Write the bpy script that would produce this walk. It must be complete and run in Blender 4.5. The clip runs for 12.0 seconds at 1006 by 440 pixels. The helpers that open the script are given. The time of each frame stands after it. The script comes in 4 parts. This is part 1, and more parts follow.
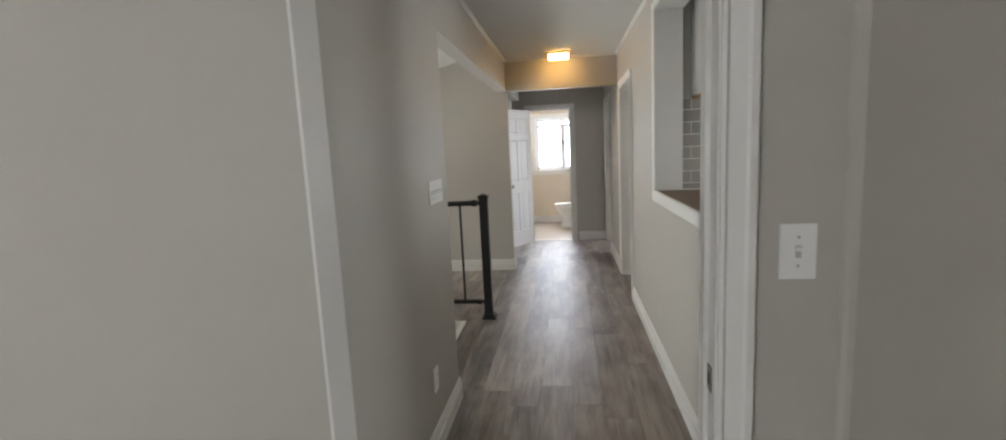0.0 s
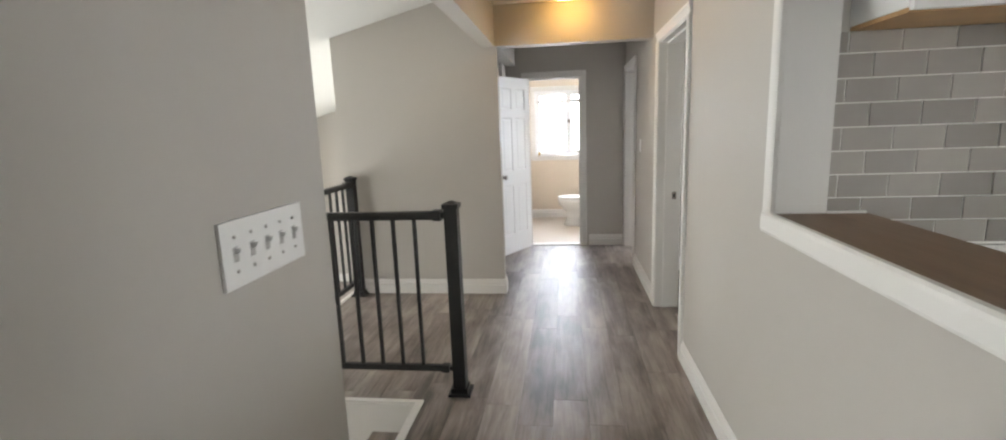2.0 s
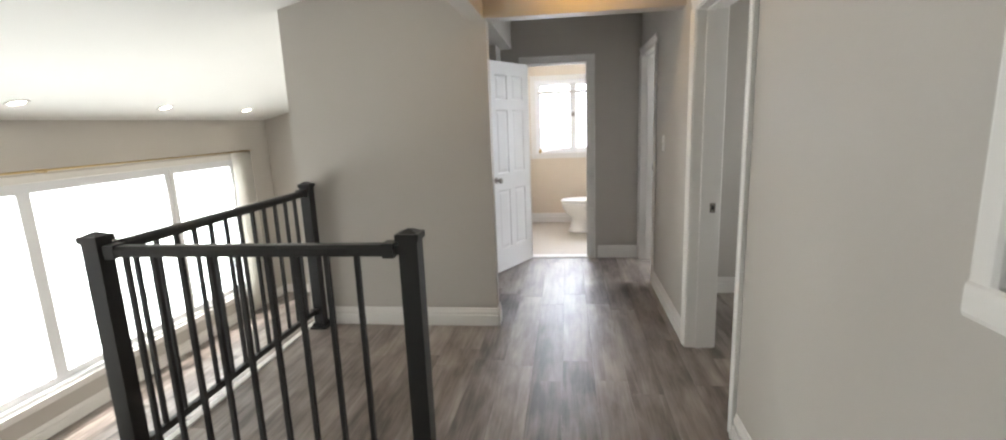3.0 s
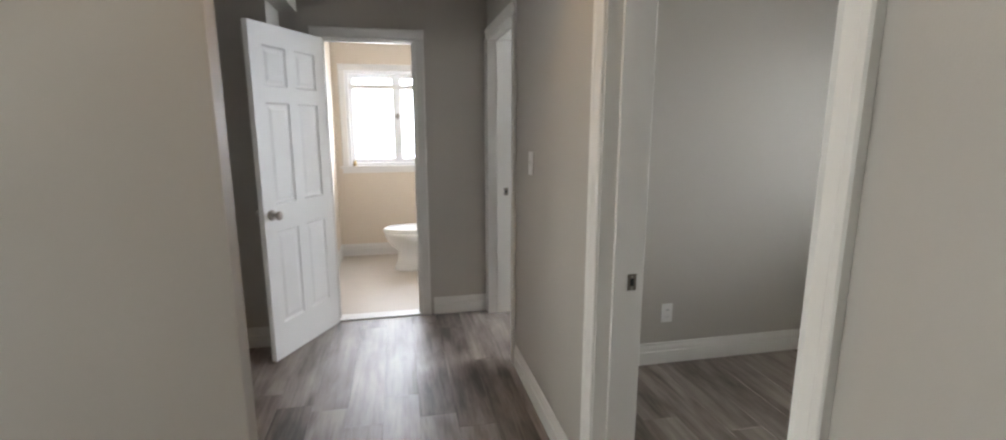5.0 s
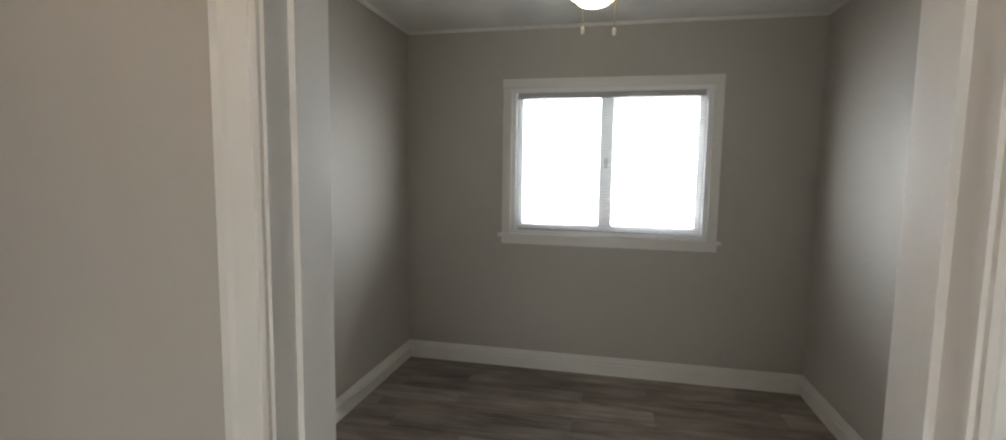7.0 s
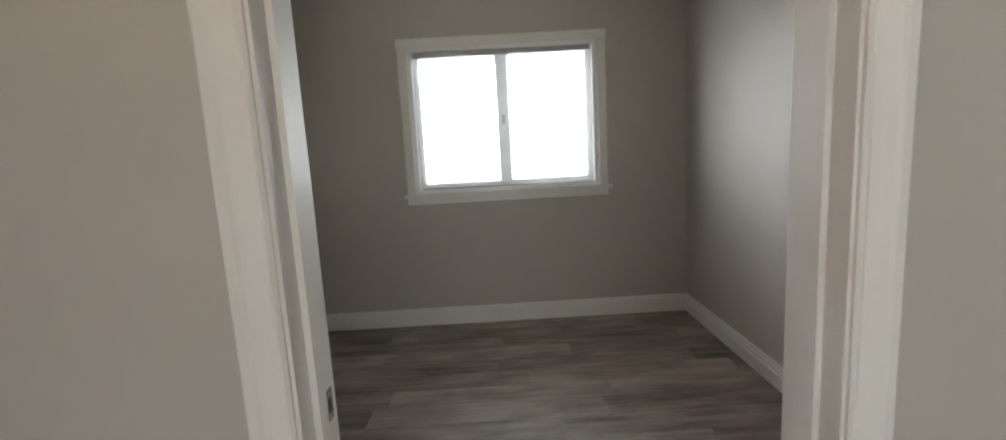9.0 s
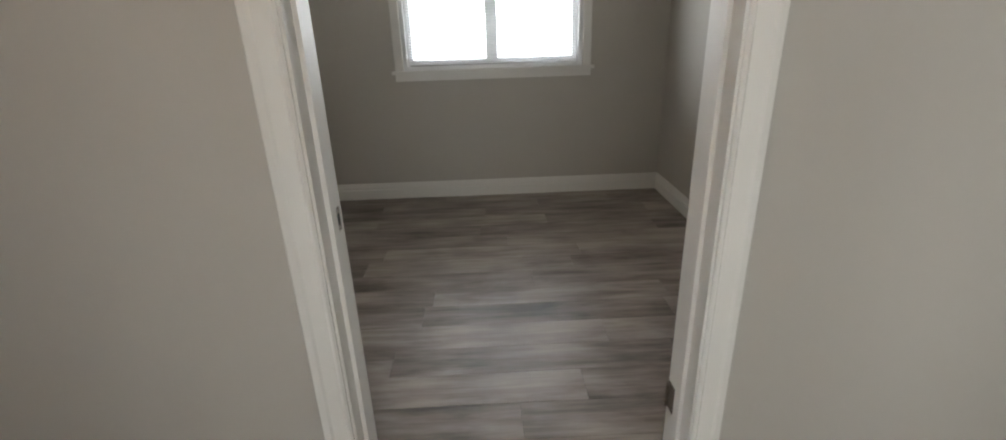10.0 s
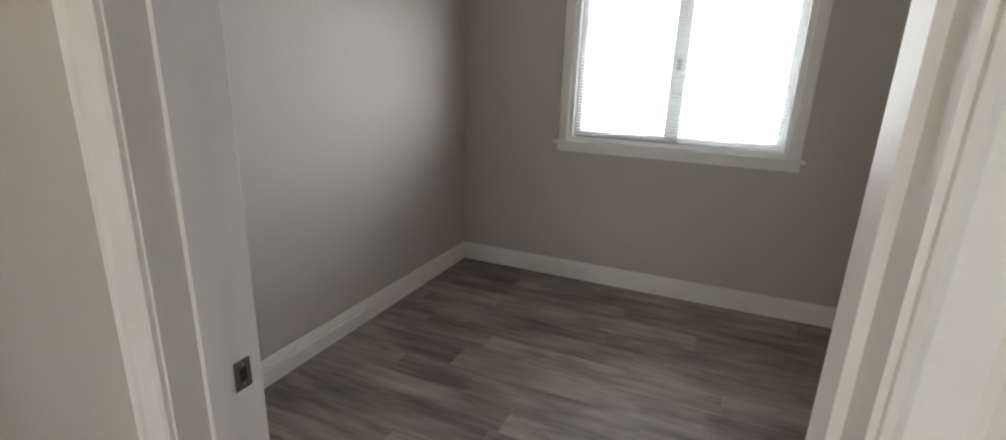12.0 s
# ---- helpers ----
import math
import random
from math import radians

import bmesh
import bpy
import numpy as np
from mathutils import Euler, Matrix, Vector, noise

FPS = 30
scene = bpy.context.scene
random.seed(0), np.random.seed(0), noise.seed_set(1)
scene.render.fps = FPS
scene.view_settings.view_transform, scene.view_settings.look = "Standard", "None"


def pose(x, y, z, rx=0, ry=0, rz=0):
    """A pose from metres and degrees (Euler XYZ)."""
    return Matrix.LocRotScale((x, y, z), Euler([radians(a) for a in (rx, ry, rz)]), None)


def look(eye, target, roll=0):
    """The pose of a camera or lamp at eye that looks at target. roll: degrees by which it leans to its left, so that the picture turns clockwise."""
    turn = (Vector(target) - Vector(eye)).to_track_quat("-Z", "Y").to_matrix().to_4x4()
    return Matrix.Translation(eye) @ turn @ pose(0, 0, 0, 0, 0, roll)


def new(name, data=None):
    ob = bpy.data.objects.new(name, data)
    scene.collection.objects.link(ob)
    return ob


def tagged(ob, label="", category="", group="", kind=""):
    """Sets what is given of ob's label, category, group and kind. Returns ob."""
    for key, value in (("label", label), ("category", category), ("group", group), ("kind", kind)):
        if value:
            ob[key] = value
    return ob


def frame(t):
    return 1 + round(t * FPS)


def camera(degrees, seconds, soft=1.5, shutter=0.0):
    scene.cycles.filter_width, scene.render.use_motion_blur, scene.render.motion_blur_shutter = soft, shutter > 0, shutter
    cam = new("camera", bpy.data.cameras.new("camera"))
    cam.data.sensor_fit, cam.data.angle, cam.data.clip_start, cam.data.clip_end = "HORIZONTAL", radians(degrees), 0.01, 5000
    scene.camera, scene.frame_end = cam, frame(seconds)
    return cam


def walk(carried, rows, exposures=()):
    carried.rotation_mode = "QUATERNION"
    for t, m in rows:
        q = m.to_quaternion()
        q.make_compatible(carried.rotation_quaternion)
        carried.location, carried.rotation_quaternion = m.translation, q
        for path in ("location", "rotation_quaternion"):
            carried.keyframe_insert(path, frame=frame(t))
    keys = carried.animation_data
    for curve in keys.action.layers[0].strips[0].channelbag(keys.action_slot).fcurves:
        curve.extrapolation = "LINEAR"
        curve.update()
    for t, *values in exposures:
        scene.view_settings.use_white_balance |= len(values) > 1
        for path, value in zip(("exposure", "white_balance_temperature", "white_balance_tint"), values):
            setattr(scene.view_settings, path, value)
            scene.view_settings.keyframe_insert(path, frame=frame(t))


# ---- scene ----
cam = camera(90.3, 12.0, soft=1.9, shutter=0.2)
PATH = [
    (0, (0.108, 0.061, 1.464), (-0.149, 2.024, 1.181), -2.8),
    (0.5, (0.081, 0.481, 1.452), (-0.168, 2.441, 1.148), -1.7),
    (1, (0.04, 0.849, 1.471), (-0.217, 2.803, 1.131), -2.5),
    (1.5, (-0.012, 1.269, 1.463), (-0.265, 3.22, 1.107), -2.6),
    (2, (0.001, 1.697, 1.456), (-0.25, 3.648, 1.095), -2.1),
    (2.5, (-0.034, 2.16, 1.438), (-0.289, 4.109, 1.067), -2.1),
    (2.7, (-0.042, 2.323, 1.447), (-0.309, 4.269, 1.068), -2.4),
    (4.5, (0.03, 3.682, 1.451), (0.149, 5.64, 1.064), 0.4),
    (5, (0.038, 4.092, 1.442), (0.443, 6.015, 1.067), 0.0),
    (5.5, (0.026, 4.451, 1.467), (0.91, 6.205, 1.092), -0.5),
    (6, (0.067, 4.779, 1.487), (1.428, 6.211, 1.172), 1.4),
    (6.5, (0.105, 5.025, 1.491), (1.91, 5.864, 1.293), -0.3),
    (7, (0.07, 5.162, 1.472), (2.015, 5.587, 1.279), 0.8),
    (9, (-0.049, 5.312, 1.362), (1.927, 5.287, 1.06), -3.2),
    (9.5, (-0.237, 5.29, 1.383), (1.677, 5.263, 0.803), -2.7),
    (10, (-0.319, 5.27, 1.327), (1.544, 5.226, 0.6), -1.9),
    (10.5, (-0.266, 5.226, 1.3), (1.573, 5.178, 0.515), -2.0),
    (11, (-0.017, 5.146, 1.28), (1.825, 5.199, 0.503), -0.1),
    (11.5, (0.168, 5.045, 1.336), (1.995, 5.475, 0.642), 0.8),
    (12, (0.279, 4.906, 1.439), (2.046, 5.661, 0.882), 2.1),
]
EXPOSURE = [(0.0, 0.20), (0.5, 0.32), (1.0, 0.44), (1.5, 0.64), (2.0, 0.58), (2.5, 0.5), (4.5, 0.1), (5.0, 0.2), (6.0, 0.22), (7.0, 0.06), (9.0, 0.06), (10.5, 0.13), (11.5, 0.14), (12.0, 0.24)]
walk(cam, [(t, look(eye, target, roll)) for t, eye, target, roll in PATH], EXPOSURE)

# ---- world, sun and large lights ----
world = bpy.data.worlds.new("world")
scene.world = world
world.use_nodes = True
wn = world.node_tree
sky = wn.nodes.new("ShaderNodeTexSky")
sky.sky_type = "NISHITA"
sky.sun_disc = False
sky.dust_density, sky.ozone_density = 1.5, 1.0
sky.sun_elevation, sky.sun_rotation = radians(52), radians(200)
wn.nodes["Background"].inputs["Strength"].default_value = 0.15
wn.links.new(sky.outputs["Color"], wn.nodes["Background"].inputs["Color"])

sun = new("sun", bpy.data.lights.new("sun", "SUN"))
sun.data.energy, sun.data.angle, sun.data.color = 5.0, radians(1.0), (1.0, 0.95, 0.88)
sun.matrix_world = look((-3, -8, 12), (0, 0, 0))


def window_light(x, y, z, tx, ty, tz, w, h, watts, colour):
    """Area lamp at a window opening that stands in for daylight."""
    ob = new("daylight_lamp", bpy.data.lights.new("daylight_lamp", "AREA"))
    ob.data.shape, ob.data.size, ob.data.size_y = "RECTANGLE", w, h
    ob.data.energy, ob.data.color = watts, colour
    ob.matrix_world = look((x, y, z), (tx, ty, tz))
    return ob


DAY = (0.93, 0.97, 1.0)
window_light(3.82, 5.2175, 1.55, 2.8, 5.2175, 1.55, 1.36, 1.06, 36, DAY)       # bedroom, its glowing face also makes the panes white
window_light(-4.67, 6.07, 0.19, -3.6, 6.07, 0.19, 5.80, 1.86, 118, (0.96, 0.985, 0.97))   # lower living room
window_light(0.05, 9.89, 1.5, 0.05, 9.0, 1.5, 1.06, 1.02, 49, (0.84, 0.89, 1.0))  # bathroom
window_light(-2.3, -3.32, 1.45, -2.3, 0.0, 1.45, 1.82, 1.32, 44, DAY)          # front room, at an unseen added window
window_light(4.12, 2.75, 1.6, 3.0, 2.60, 1.6, 1.12, 1.02, 29, DAY)             # kitchen, at an unseen window placed to light the hall
window_light(3.82, 7.625, 1.5, 2.8, 7.625, 1.5, 1.17, 1.02, 78, (0.86, 0.92, 1.0))   # far bedroom, at an unseen window added to light the hall end

# ---- materials ----


def material(name, colour, rough=0.5, metal=0.0, var=0.06, scale=6.0, bump=0.05, bump_scale=120.0, emit=None, strength=0.0, coat=0.0):
    """Principled surface with two scales of tone variation and a fine relief."""
    m = bpy.data.materials.new(name)
    m.use_nodes = True
    nt = m.node_tree
    p = nt.nodes["Principled BSDF"]
    tc = nt.nodes.new("ShaderNodeTexCoord")
    n1 = nt.nodes.new("ShaderNodeTexNoise")
    n1.inputs["Scale"].default_value, n1.inputs["Detail"].default_value = scale, 6
    nt.links.new(tc.outputs["Object"], n1.inputs["Vector"])
    mix = nt.nodes.new("ShaderNodeMix")
    mix.data_type = "RGBA"
    nt.links.new(n1.outputs["Fac"], mix.inputs["Factor"])
    mix.inputs["A"].default_value = (*[c * (1 - var) for c in colour], 1)
    mix.inputs["B"].default_value = (*[min(1, c * (1 + var)) for c in colour], 1)
    nt.links.new(mix.outputs["Result"], p.inputs["Base Color"])
    p.inputs["Roughness"].default_value, p.inputs["Metallic"].default_value = rough, metal
    p.inputs["Coat Weight"].default_value = coat
    n2 = nt.nodes.new("ShaderNodeTexNoise")
    n2.inputs["Scale"].default_value, n2.inputs["Detail"].default_value = bump_scale, 4
    nt.links.new(tc.outputs["Object"], n2.inputs["Vector"])
    b = nt.nodes.new("ShaderNodeBump")
    b.inputs["Strength"].default_value, b.inputs["Distance"].default_value = bump, 0.004
    nt.links.new(n2.outputs["Fac"], b.inputs["Height"])
    nt.links.new(b.outputs["Normal"], p.inputs["Normal"])
    rr = nt.nodes.new("ShaderNodeMapRange")
    rr.inputs["To Min"].default_value, rr.inputs["To Max"].default_value = max(0, rough - 0.06), min(1, rough + 0.06)
    nt.links.new(n1.outputs["Fac"], rr.inputs["Value"])
    nt.links.new(rr.outputs["Result"], p.inputs["Roughness"])
    if emit:
        p.inputs["Emission Color"].default_value = (*emit, 1)
        p.inputs["Emission Strength"].default_value = strength
    return m


def plank_material(name, dark, mid, light, tone, along="Y", coat=0.0):
    """Printed vinyl plank: long grain, darker streaks and knots, a tone of its own for each plank."""
    m = bpy.data.materials.new(name)
    m.use_nodes = True
    nt = m.node_tree
    p = nt.nodes["Principled BSDF"]
    tc, oi = nt.nodes.new("ShaderNodeTexCoord"), nt.nodes.new("ShaderNodeObjectInfo")
    off = nt.nodes.new("ShaderNodeVectorMath")
    off.operation = "SCALE"
    comb = nt.nodes.new("ShaderNodeCombineXYZ")
    for axis in "XYZ":
        nt.links.new(oi.outputs["Random"], comb.inputs[axis])
    nt.links.new(comb.outputs["Vector"], off.inputs[0])
    off.inputs["Scale"].default_value = 37.0
    add = nt.nodes.new("ShaderNodeVectorMath")
    nt.links.new(tc.outputs["Object"], add.inputs[0])
    nt.links.new(off.outputs["Vector"], add.inputs[1])

    def grain(sx, sy, scale, detail, rough=0.6):
        mp = nt.nodes.new("ShaderNodeMapping")
        mp.inputs["Scale"].default_value = (sx, sy, 1) if along == "Y" else (sy, sx, 1)
        nt.links.new(add.outputs["Vector"], mp.inputs["Vector"])
        n = nt.nodes.new("ShaderNodeTexNoise")
        n.inputs["Scale"].default_value, n.inputs["Detail"].default_value, n.inputs["Roughness"].default_value = scale, detail, rough
        n.inputs["Distortion"].default_value = 0.4
        nt.links.new(mp.outputs["Vector"], n.inputs["Vector"])
        return n.outputs["Fac"]

    def math2(op, a, b):
        n = nt.nodes.new("ShaderNodeMath")
        n.operation = op
        for sock, v in zip(n.inputs, (a, b)):
            if isinstance(v, (int, float)):
                sock.default_value = v
            else:
                nt.links.new(v, sock)
        return n.outputs[0]

    streak, fine = grain(15, 1.6, 1.0, 7, 0.68), grain(70, 3.0, 1.0, 5)
    blot = grain(5.5, 2.2, 1.0, 3, 0.5)
    v = math2("ADD", math2("MULTIPLY", streak, 0.58), math2("MULTIPLY", fine, 0.17))
    v = math2("ADD", v, math2("MULTIPLY", blot, 0.45))
    v = math2("ADD", v, math2("MULTIPLY", math2("SUBTRACT", oi.outputs["Random"], 0.5), tone))
    ramp = nt.nodes.new("ShaderNodeValToRGB")
    els = ramp.color_ramp.elements
    els[0].position, els[0].color = 0.43, (*dark, 1)
    els[1].position, els[1].color = 0.76, (*light, 1)
    e = els.new(0.58)
    e.color = (*mid, 1)
    nt.links.new(v, ramp.inputs["Fac"])
    nt.links.new(ramp.outputs["Color"], p.inputs["Base Color"])
    rr = nt.nodes.new("ShaderNodeMapRange")
    rr.inputs["To Min"].default_value, rr.inputs["To Max"].default_value = 0.37, 0.49
    nt.links.new(fine, rr.inputs["Value"])
    nt.links.new(rr.outputs["Result"], p.inputs["Roughness"])
    b = nt.nodes.new("ShaderNodeBump")
    p.inputs["Coat Weight"].default_value, p.inputs["Coat Roughness"].default_value = coat, 0.42
    b.inputs["Strength"].default_value, b.inputs["Distance"].default_value = 0.12, 0.002
    nt.links.new(fine, b.inputs["Height"])
    nt.links.new(b.outputs["Normal"], p.inputs["Normal"])
    return m


def tile_material():
    """Grey glazed ceramic with a tone of its own for each tile."""
    m = material("glazed_tile", (0.365, 0.335, 0.305), 0.16, 0, 0.10, 9, 0.05, 30)
    nt = m.node_tree
    p = nt.nodes["Principled BSDF"]
    src = p.inputs["Base Color"].links[0].from_socket
    oi = nt.nodes.new("ShaderNodeObjectInfo")
    mr = nt.nodes.new("ShaderNodeMapRange")
    mr.inputs["To Min"].default_value, mr.inputs["To Max"].default_value = 0.82, 1.14
    nt.links.new(oi.outputs["Random"], mr.inputs["Value"])
    sc = nt.nodes.new("ShaderNodeVectorMath")
    sc.operation = "SCALE"
    nt.links.new(src, sc.inputs[0])
    nt.links.new(mr.outputs["Result"], sc.inputs["Scale"])
    nt.links.new(sc.outputs["Vector"], p.inputs["Base Color"])
    return m


def marble_material():
    m = bpy.data.materials.new("marble_laminate")
    m.use_nodes = True
    nt = m.node_tree
    p = nt.nodes["Principled BSDF"]
    tc = nt.nodes.new("ShaderNodeTexCoord")
    n = nt.nodes.new("ShaderNodeTexNoise")
    n.inputs["Scale"].default_value, n.inputs["Detail"].default_value, n.inputs["Distortion"].default_value = 4.0, 8, 2.2
    nt.links.new(tc.outputs["Object"], n.inputs["Vector"])
    ramp = nt.nodes.new("ShaderNodeValToRGB")
    els = ramp.color_ramp.elements
    els[0].position, els[0].color = 0.44, (0.78, 0.76, 0.73, 1)
    els[1].position, els[1].color = 0.56, (0.80, 0.78, 0.75, 1)
    e = els.new(0.50)
    e.color = (0.66, 0.63, 0.60, 1)
    nt.links.new(n.outputs["Fac"], ramp.inputs["Fac"])
    nt.links.new(ramp.outputs["Color"], p.inputs["Base Color"])
    p.inputs["Roughness"].default_value = 0.25
    return m


def glass_material():
    m = bpy.data.materials.new("window_glass")
    m.use_nodes = True
    nt = m.node_tree
    p = nt.nodes["Principled BSDF"]
    p.inputs["Transmission Weight"].default_value, p.inputs["Roughness"].default_value, p.inputs["IOR"].default_value = 1.0, 0.0, 1.05
    p.inputs["Base Color"].default_value = (0.97, 0.99, 0.98, 1)
    return m


def sheer_material(name, colour, amount):
    """Thin cloth that lets light through."""
    m = bpy.data.materials.new(name)
    m.use_nodes = True
    nt = m.node_tree
    p = nt.nodes["Principled BSDF"]
    p.inputs["Base Color"].default_value, p.inputs["Roughness"].default_value = (*colour, 1), 0.9
    tr = nt.nodes.new("ShaderNodeBsdfTranslucent")
    tr.inputs["Color"].default_value = (*colour, 1)
    mx = nt.nodes.new("ShaderNodeMixShader")
    mx.inputs["Fac"].default_value = amount
    nt.links.new(p.outputs["BSDF"], mx.inputs[1])
    nt.links.new(tr.outputs["BSDF"], mx.inputs[2])
    nt.links.new(mx.outputs["Shader"], nt.nodes["Material Output"].inputs["Surface"])
    return m


def glow_material(name, colour, strength):
    m = bpy.data.materials.new(name)
    m.use_nodes = True
    nt = m.node_tree
    e = nt.nodes.new("ShaderNodeEmission")
    e.inputs["Color"].default_value, e.inputs["Strength"].default_value = (*colour, 1), strength
    nt.links.new(e.outputs["Emission"], nt.nodes["Material Output"].inputs["Surface"])
    return m


PAINT = material("greige_wall_paint", (0.475, 0.445, 0.406), 0.60, 0, 0.025, 1.6, 0.10, 260)
CREAM = material("cream_wall_paint", (0.68, 0.59, 0.48), 0.45, 0, 0.025, 1.6, 0.10, 260)
CEIL = material("white_ceiling_paint", (0.74, 0.73, 0.70), 0.8, 0, 0.02, 2.0, 0.12, 200)
TRIM = material("white_trim_paint", (0.74, 0.72, 0.69), 0.46, 0, 0.02, 4.0, 0.04, 90)
DOORW = material("white_door_paint", (0.78, 0.77, 0.76), 0.36, 0, 0.02, 4.0, 0.05, 60)
PLANK = plank_material("vinyl_plank", (0.071, 0.055, 0.048), (0.226, 0.186, 0.165), (0.41, 0.355, 0.322), 0.13, coat=0.35)
SUBFLOOR = material("plank_joint", (0.03, 0.025, 0.022), 0.8)
BLACK = material("black_powder_coat", (0.012, 0.012, 0.013), 0.34, 0.0, 0.1, 30, 0.05, 300)
NICKEL = material("brushed_nickel", (0.48, 0.45, 0.42), 0.32, 1.0, 0.05, 40, 0.05, 300)
DARKSTEEL = material("aged_strike_steel", (0.25, 0.22, 0.19), 0.42, 1.0, 0.15, 60, 0.08, 200)
CHROME = material("stainless_steel", (0.62, 0.62, 0.62), 0.24, 1.0, 0.04, 30, 0.04, 300)
PLASTIC = material("white_switch_plastic", (0.80, 0.79, 0.77), 0.3, 0, 0.01, 10, 0.01, 50)
DARK = material("dark_recess", (0.03, 0.03, 0.03), 0.6)
TILE = tile_material()
GROUT = material("pale_grout", (0.80, 0.78, 0.75), 0.85, 0, 0.06, 30, 0.2, 200)
MARBLE = marble_material()
CABINET = material("white_cabinet_paint", (0.76, 0.75, 0.73), 0.35, 0, 0.015, 3, 0.03, 80)
RAWWOOD = material("raw_birch_underside", (0.48, 0.29, 0.13), 0.6, 0, 0.15, 14, 0.1, 80)
SHELF = plank_material("walnut_shelf", (0.12, 0.068, 0.038), (0.185, 0.108, 0.060), (0.235, 0.145, 0.086), 0.05)
PORCELAIN = material("white_porcelain", (0.84, 0.83, 0.80), 0.10, 0, 0.01, 4, 0.0, 50)
VINYL = material("cream_bath_vinyl", (0.47, 0.41, 0.34), 0.35, 0, 0.10, 7, 0.05, 60)
GLASS = glass_material()
# blind rails: their backlit shade is put into the grey colour
HEADRAIL = material("backlit_blind_metal", (0.42, 0.41, 0.42), 0.4, 0, 0.02, 8, 0.02, 60)
SASH = material("white_vinyl_sash", (0.80, 0.80, 0.81), 0.3, 0, 0.01, 5, 0.01, 60)
BLIND = sheer_material("white_blind_slat", (0.80, 0.80, 0.80), 0.35)
CLOTH = sheer_material("white_sheer_curtain", (0.80, 0.78, 0.74), 0.5)
BRASS = material("antique_brass", (0.45, 0.33, 0.16), 0.35, 1.0, 0.08, 30, 0.04, 200)
AMBER = material("amber_lamp_glass", (0.85, 0.62, 0.28), 0.3, 0, 0.03, 8, 0.02, 50, (1.0, 0.56, 0.13), 22.0)
LAMPW = material("lit_lamp_lens", (0.9, 0.88, 0.8), 0.4, 0, 0.02, 8, 0.02, 50, (1.0, 0.88, 0.68), 40.0)
BOWL = material("frosted_fan_bowl", (0.9, 0.86, 0.72), 0.35, 0, 0.02, 8, 0.02, 50, (1.0, 0.83, 0.48), 7.0)
SIDING = material("blue_grey_siding", (0.45, 0.50, 0.60), 0.7, 0, 0.05, 2, 0.1, 30)
ROOF = material("grey_shingle", (0.16, 0.16, 0.18), 0.85, 0, 0.2, 6, 0.3, 40)
LAWN = material("pale_concrete", (0.62, 0.62, 0.60), 0.9, 0, 0.3, 0.8, 0.3, 30)
BLUEDARK = material("dark_house_glass", (0.06, 0.08, 0.12), 0.15, 0, 0.1, 3)

# ---- mesh helpers ----


def link(name, bm, mat, parent=None, label="", bevel=0.0):
    """Link a bmesh as one mesh object."""
    if bevel > 0:
        bmesh.ops.bevel(bm, geom=[e for e in bm.edges if e.is_manifold and e.calc_face_angle(0) > 0.5], offset=bevel, segments=2, affect="EDGES", profile=0.6)
    bmesh.ops.recalc_face_normals(bm, faces=bm.faces)
    me = bpy.data.meshes.new(name)
    bm.to_mesh(me)
    bm.free()
    me.materials.append(mat)
    ob = new(name, me)
    if parent:
        ob.parent = parent
    if label:
        tagged(ob, label)
    return ob


def part(name, bm, mat, parent, label="", bevel=0.0):
    return link(name, bm, mat, parent, label, bevel)


def thing(name, label, category, at=(0, 0, 0), group="", rz=0, kind=""):
    """The Empty at a thing's base, which carries its parts."""
    ob = new(name)
    ob.empty_display_size = 0.05
    ob.matrix_basis = pose(*at, 0, 0, rz)
    return tagged(ob, label, category, group, kind)


def box(x0, x1, y0, y1, z0, z1, bm=None):
    bm = bm or bmesh.new()
    v = [bm.verts.new(c) for c in ((x0, y0, z0), (x1, y0, z0), (x1, y1, z0), (x0, y1, z0), (x0, y0, z1), (x1, y0, z1), (x1, y1, z1), (x0, y1, z1))]
    for f in ((0, 3, 2, 1), (4, 5, 6, 7), (0, 1, 5, 4), (1, 2, 6, 5), (2, 3, 7, 6), (3, 0, 4, 7)):
        bm.faces.new([v[i] for i in f])
    return bm


def extrude(profile, a, b, u, v, bm=None):
    """A profile of (along u, along v) points swept in a straight line from a to b."""
    bm = bm or bmesh.new()
    u, v = Vector(u), Vector(v)
    rings = [[bm.verts.new(Vector(c) + u * p + v * q) for p, q in profile] for c in (a, b)]
    n = len(profile)
    for i in range(n):
        bm.faces.new((rings[0][i], rings[0][(i + 1) % n], rings[1][(i + 1) % n], rings[1][i]))
    bm.faces.new(rings[0][::-1])
    bm.faces.new(rings[1])
    return bm


def lathe(profile, steps=24, bm=None, centre=(0, 0, 0), axis="Z", sx=1.0, sy=1.0):
    """Radius and height points turned about an axis through centre."""
    bm = bm or bmesh.new()
    c = Vector(centre)
    turn = {"Z": Matrix.Identity(3), "X": Matrix.Rotation(radians(90), 3, "Y"), "Y": Matrix.Rotation(radians(-90), 3, "X")}[axis]
    rings = []
    for r, h in profile:
        if r < 1e-5:
            rings.append([bm.verts.new(c + turn @ Vector((0, 0, h)))])
        else:
            rings.append([bm.verts.new(c + turn @ Vector((r * sx * math.cos(2 * math.pi * k / steps), r * sy * math.sin(2 * math.pi * k / steps), h))) for k in range(steps)])
    for a, b in zip(rings, rings[1:]):
        for k in range(steps):
            q = [a[k % len(a)], a[(k + 1) % len(a)], b[(k + 1) % len(b)], b[k % len(b)]]
            q = list(dict.fromkeys(q))
            if len(q) > 2:
                bm.faces.new(q)
    return bm


def smooth(ob):
    for f in ob.data.polygons:
        f.use_smooth = True
    return ob


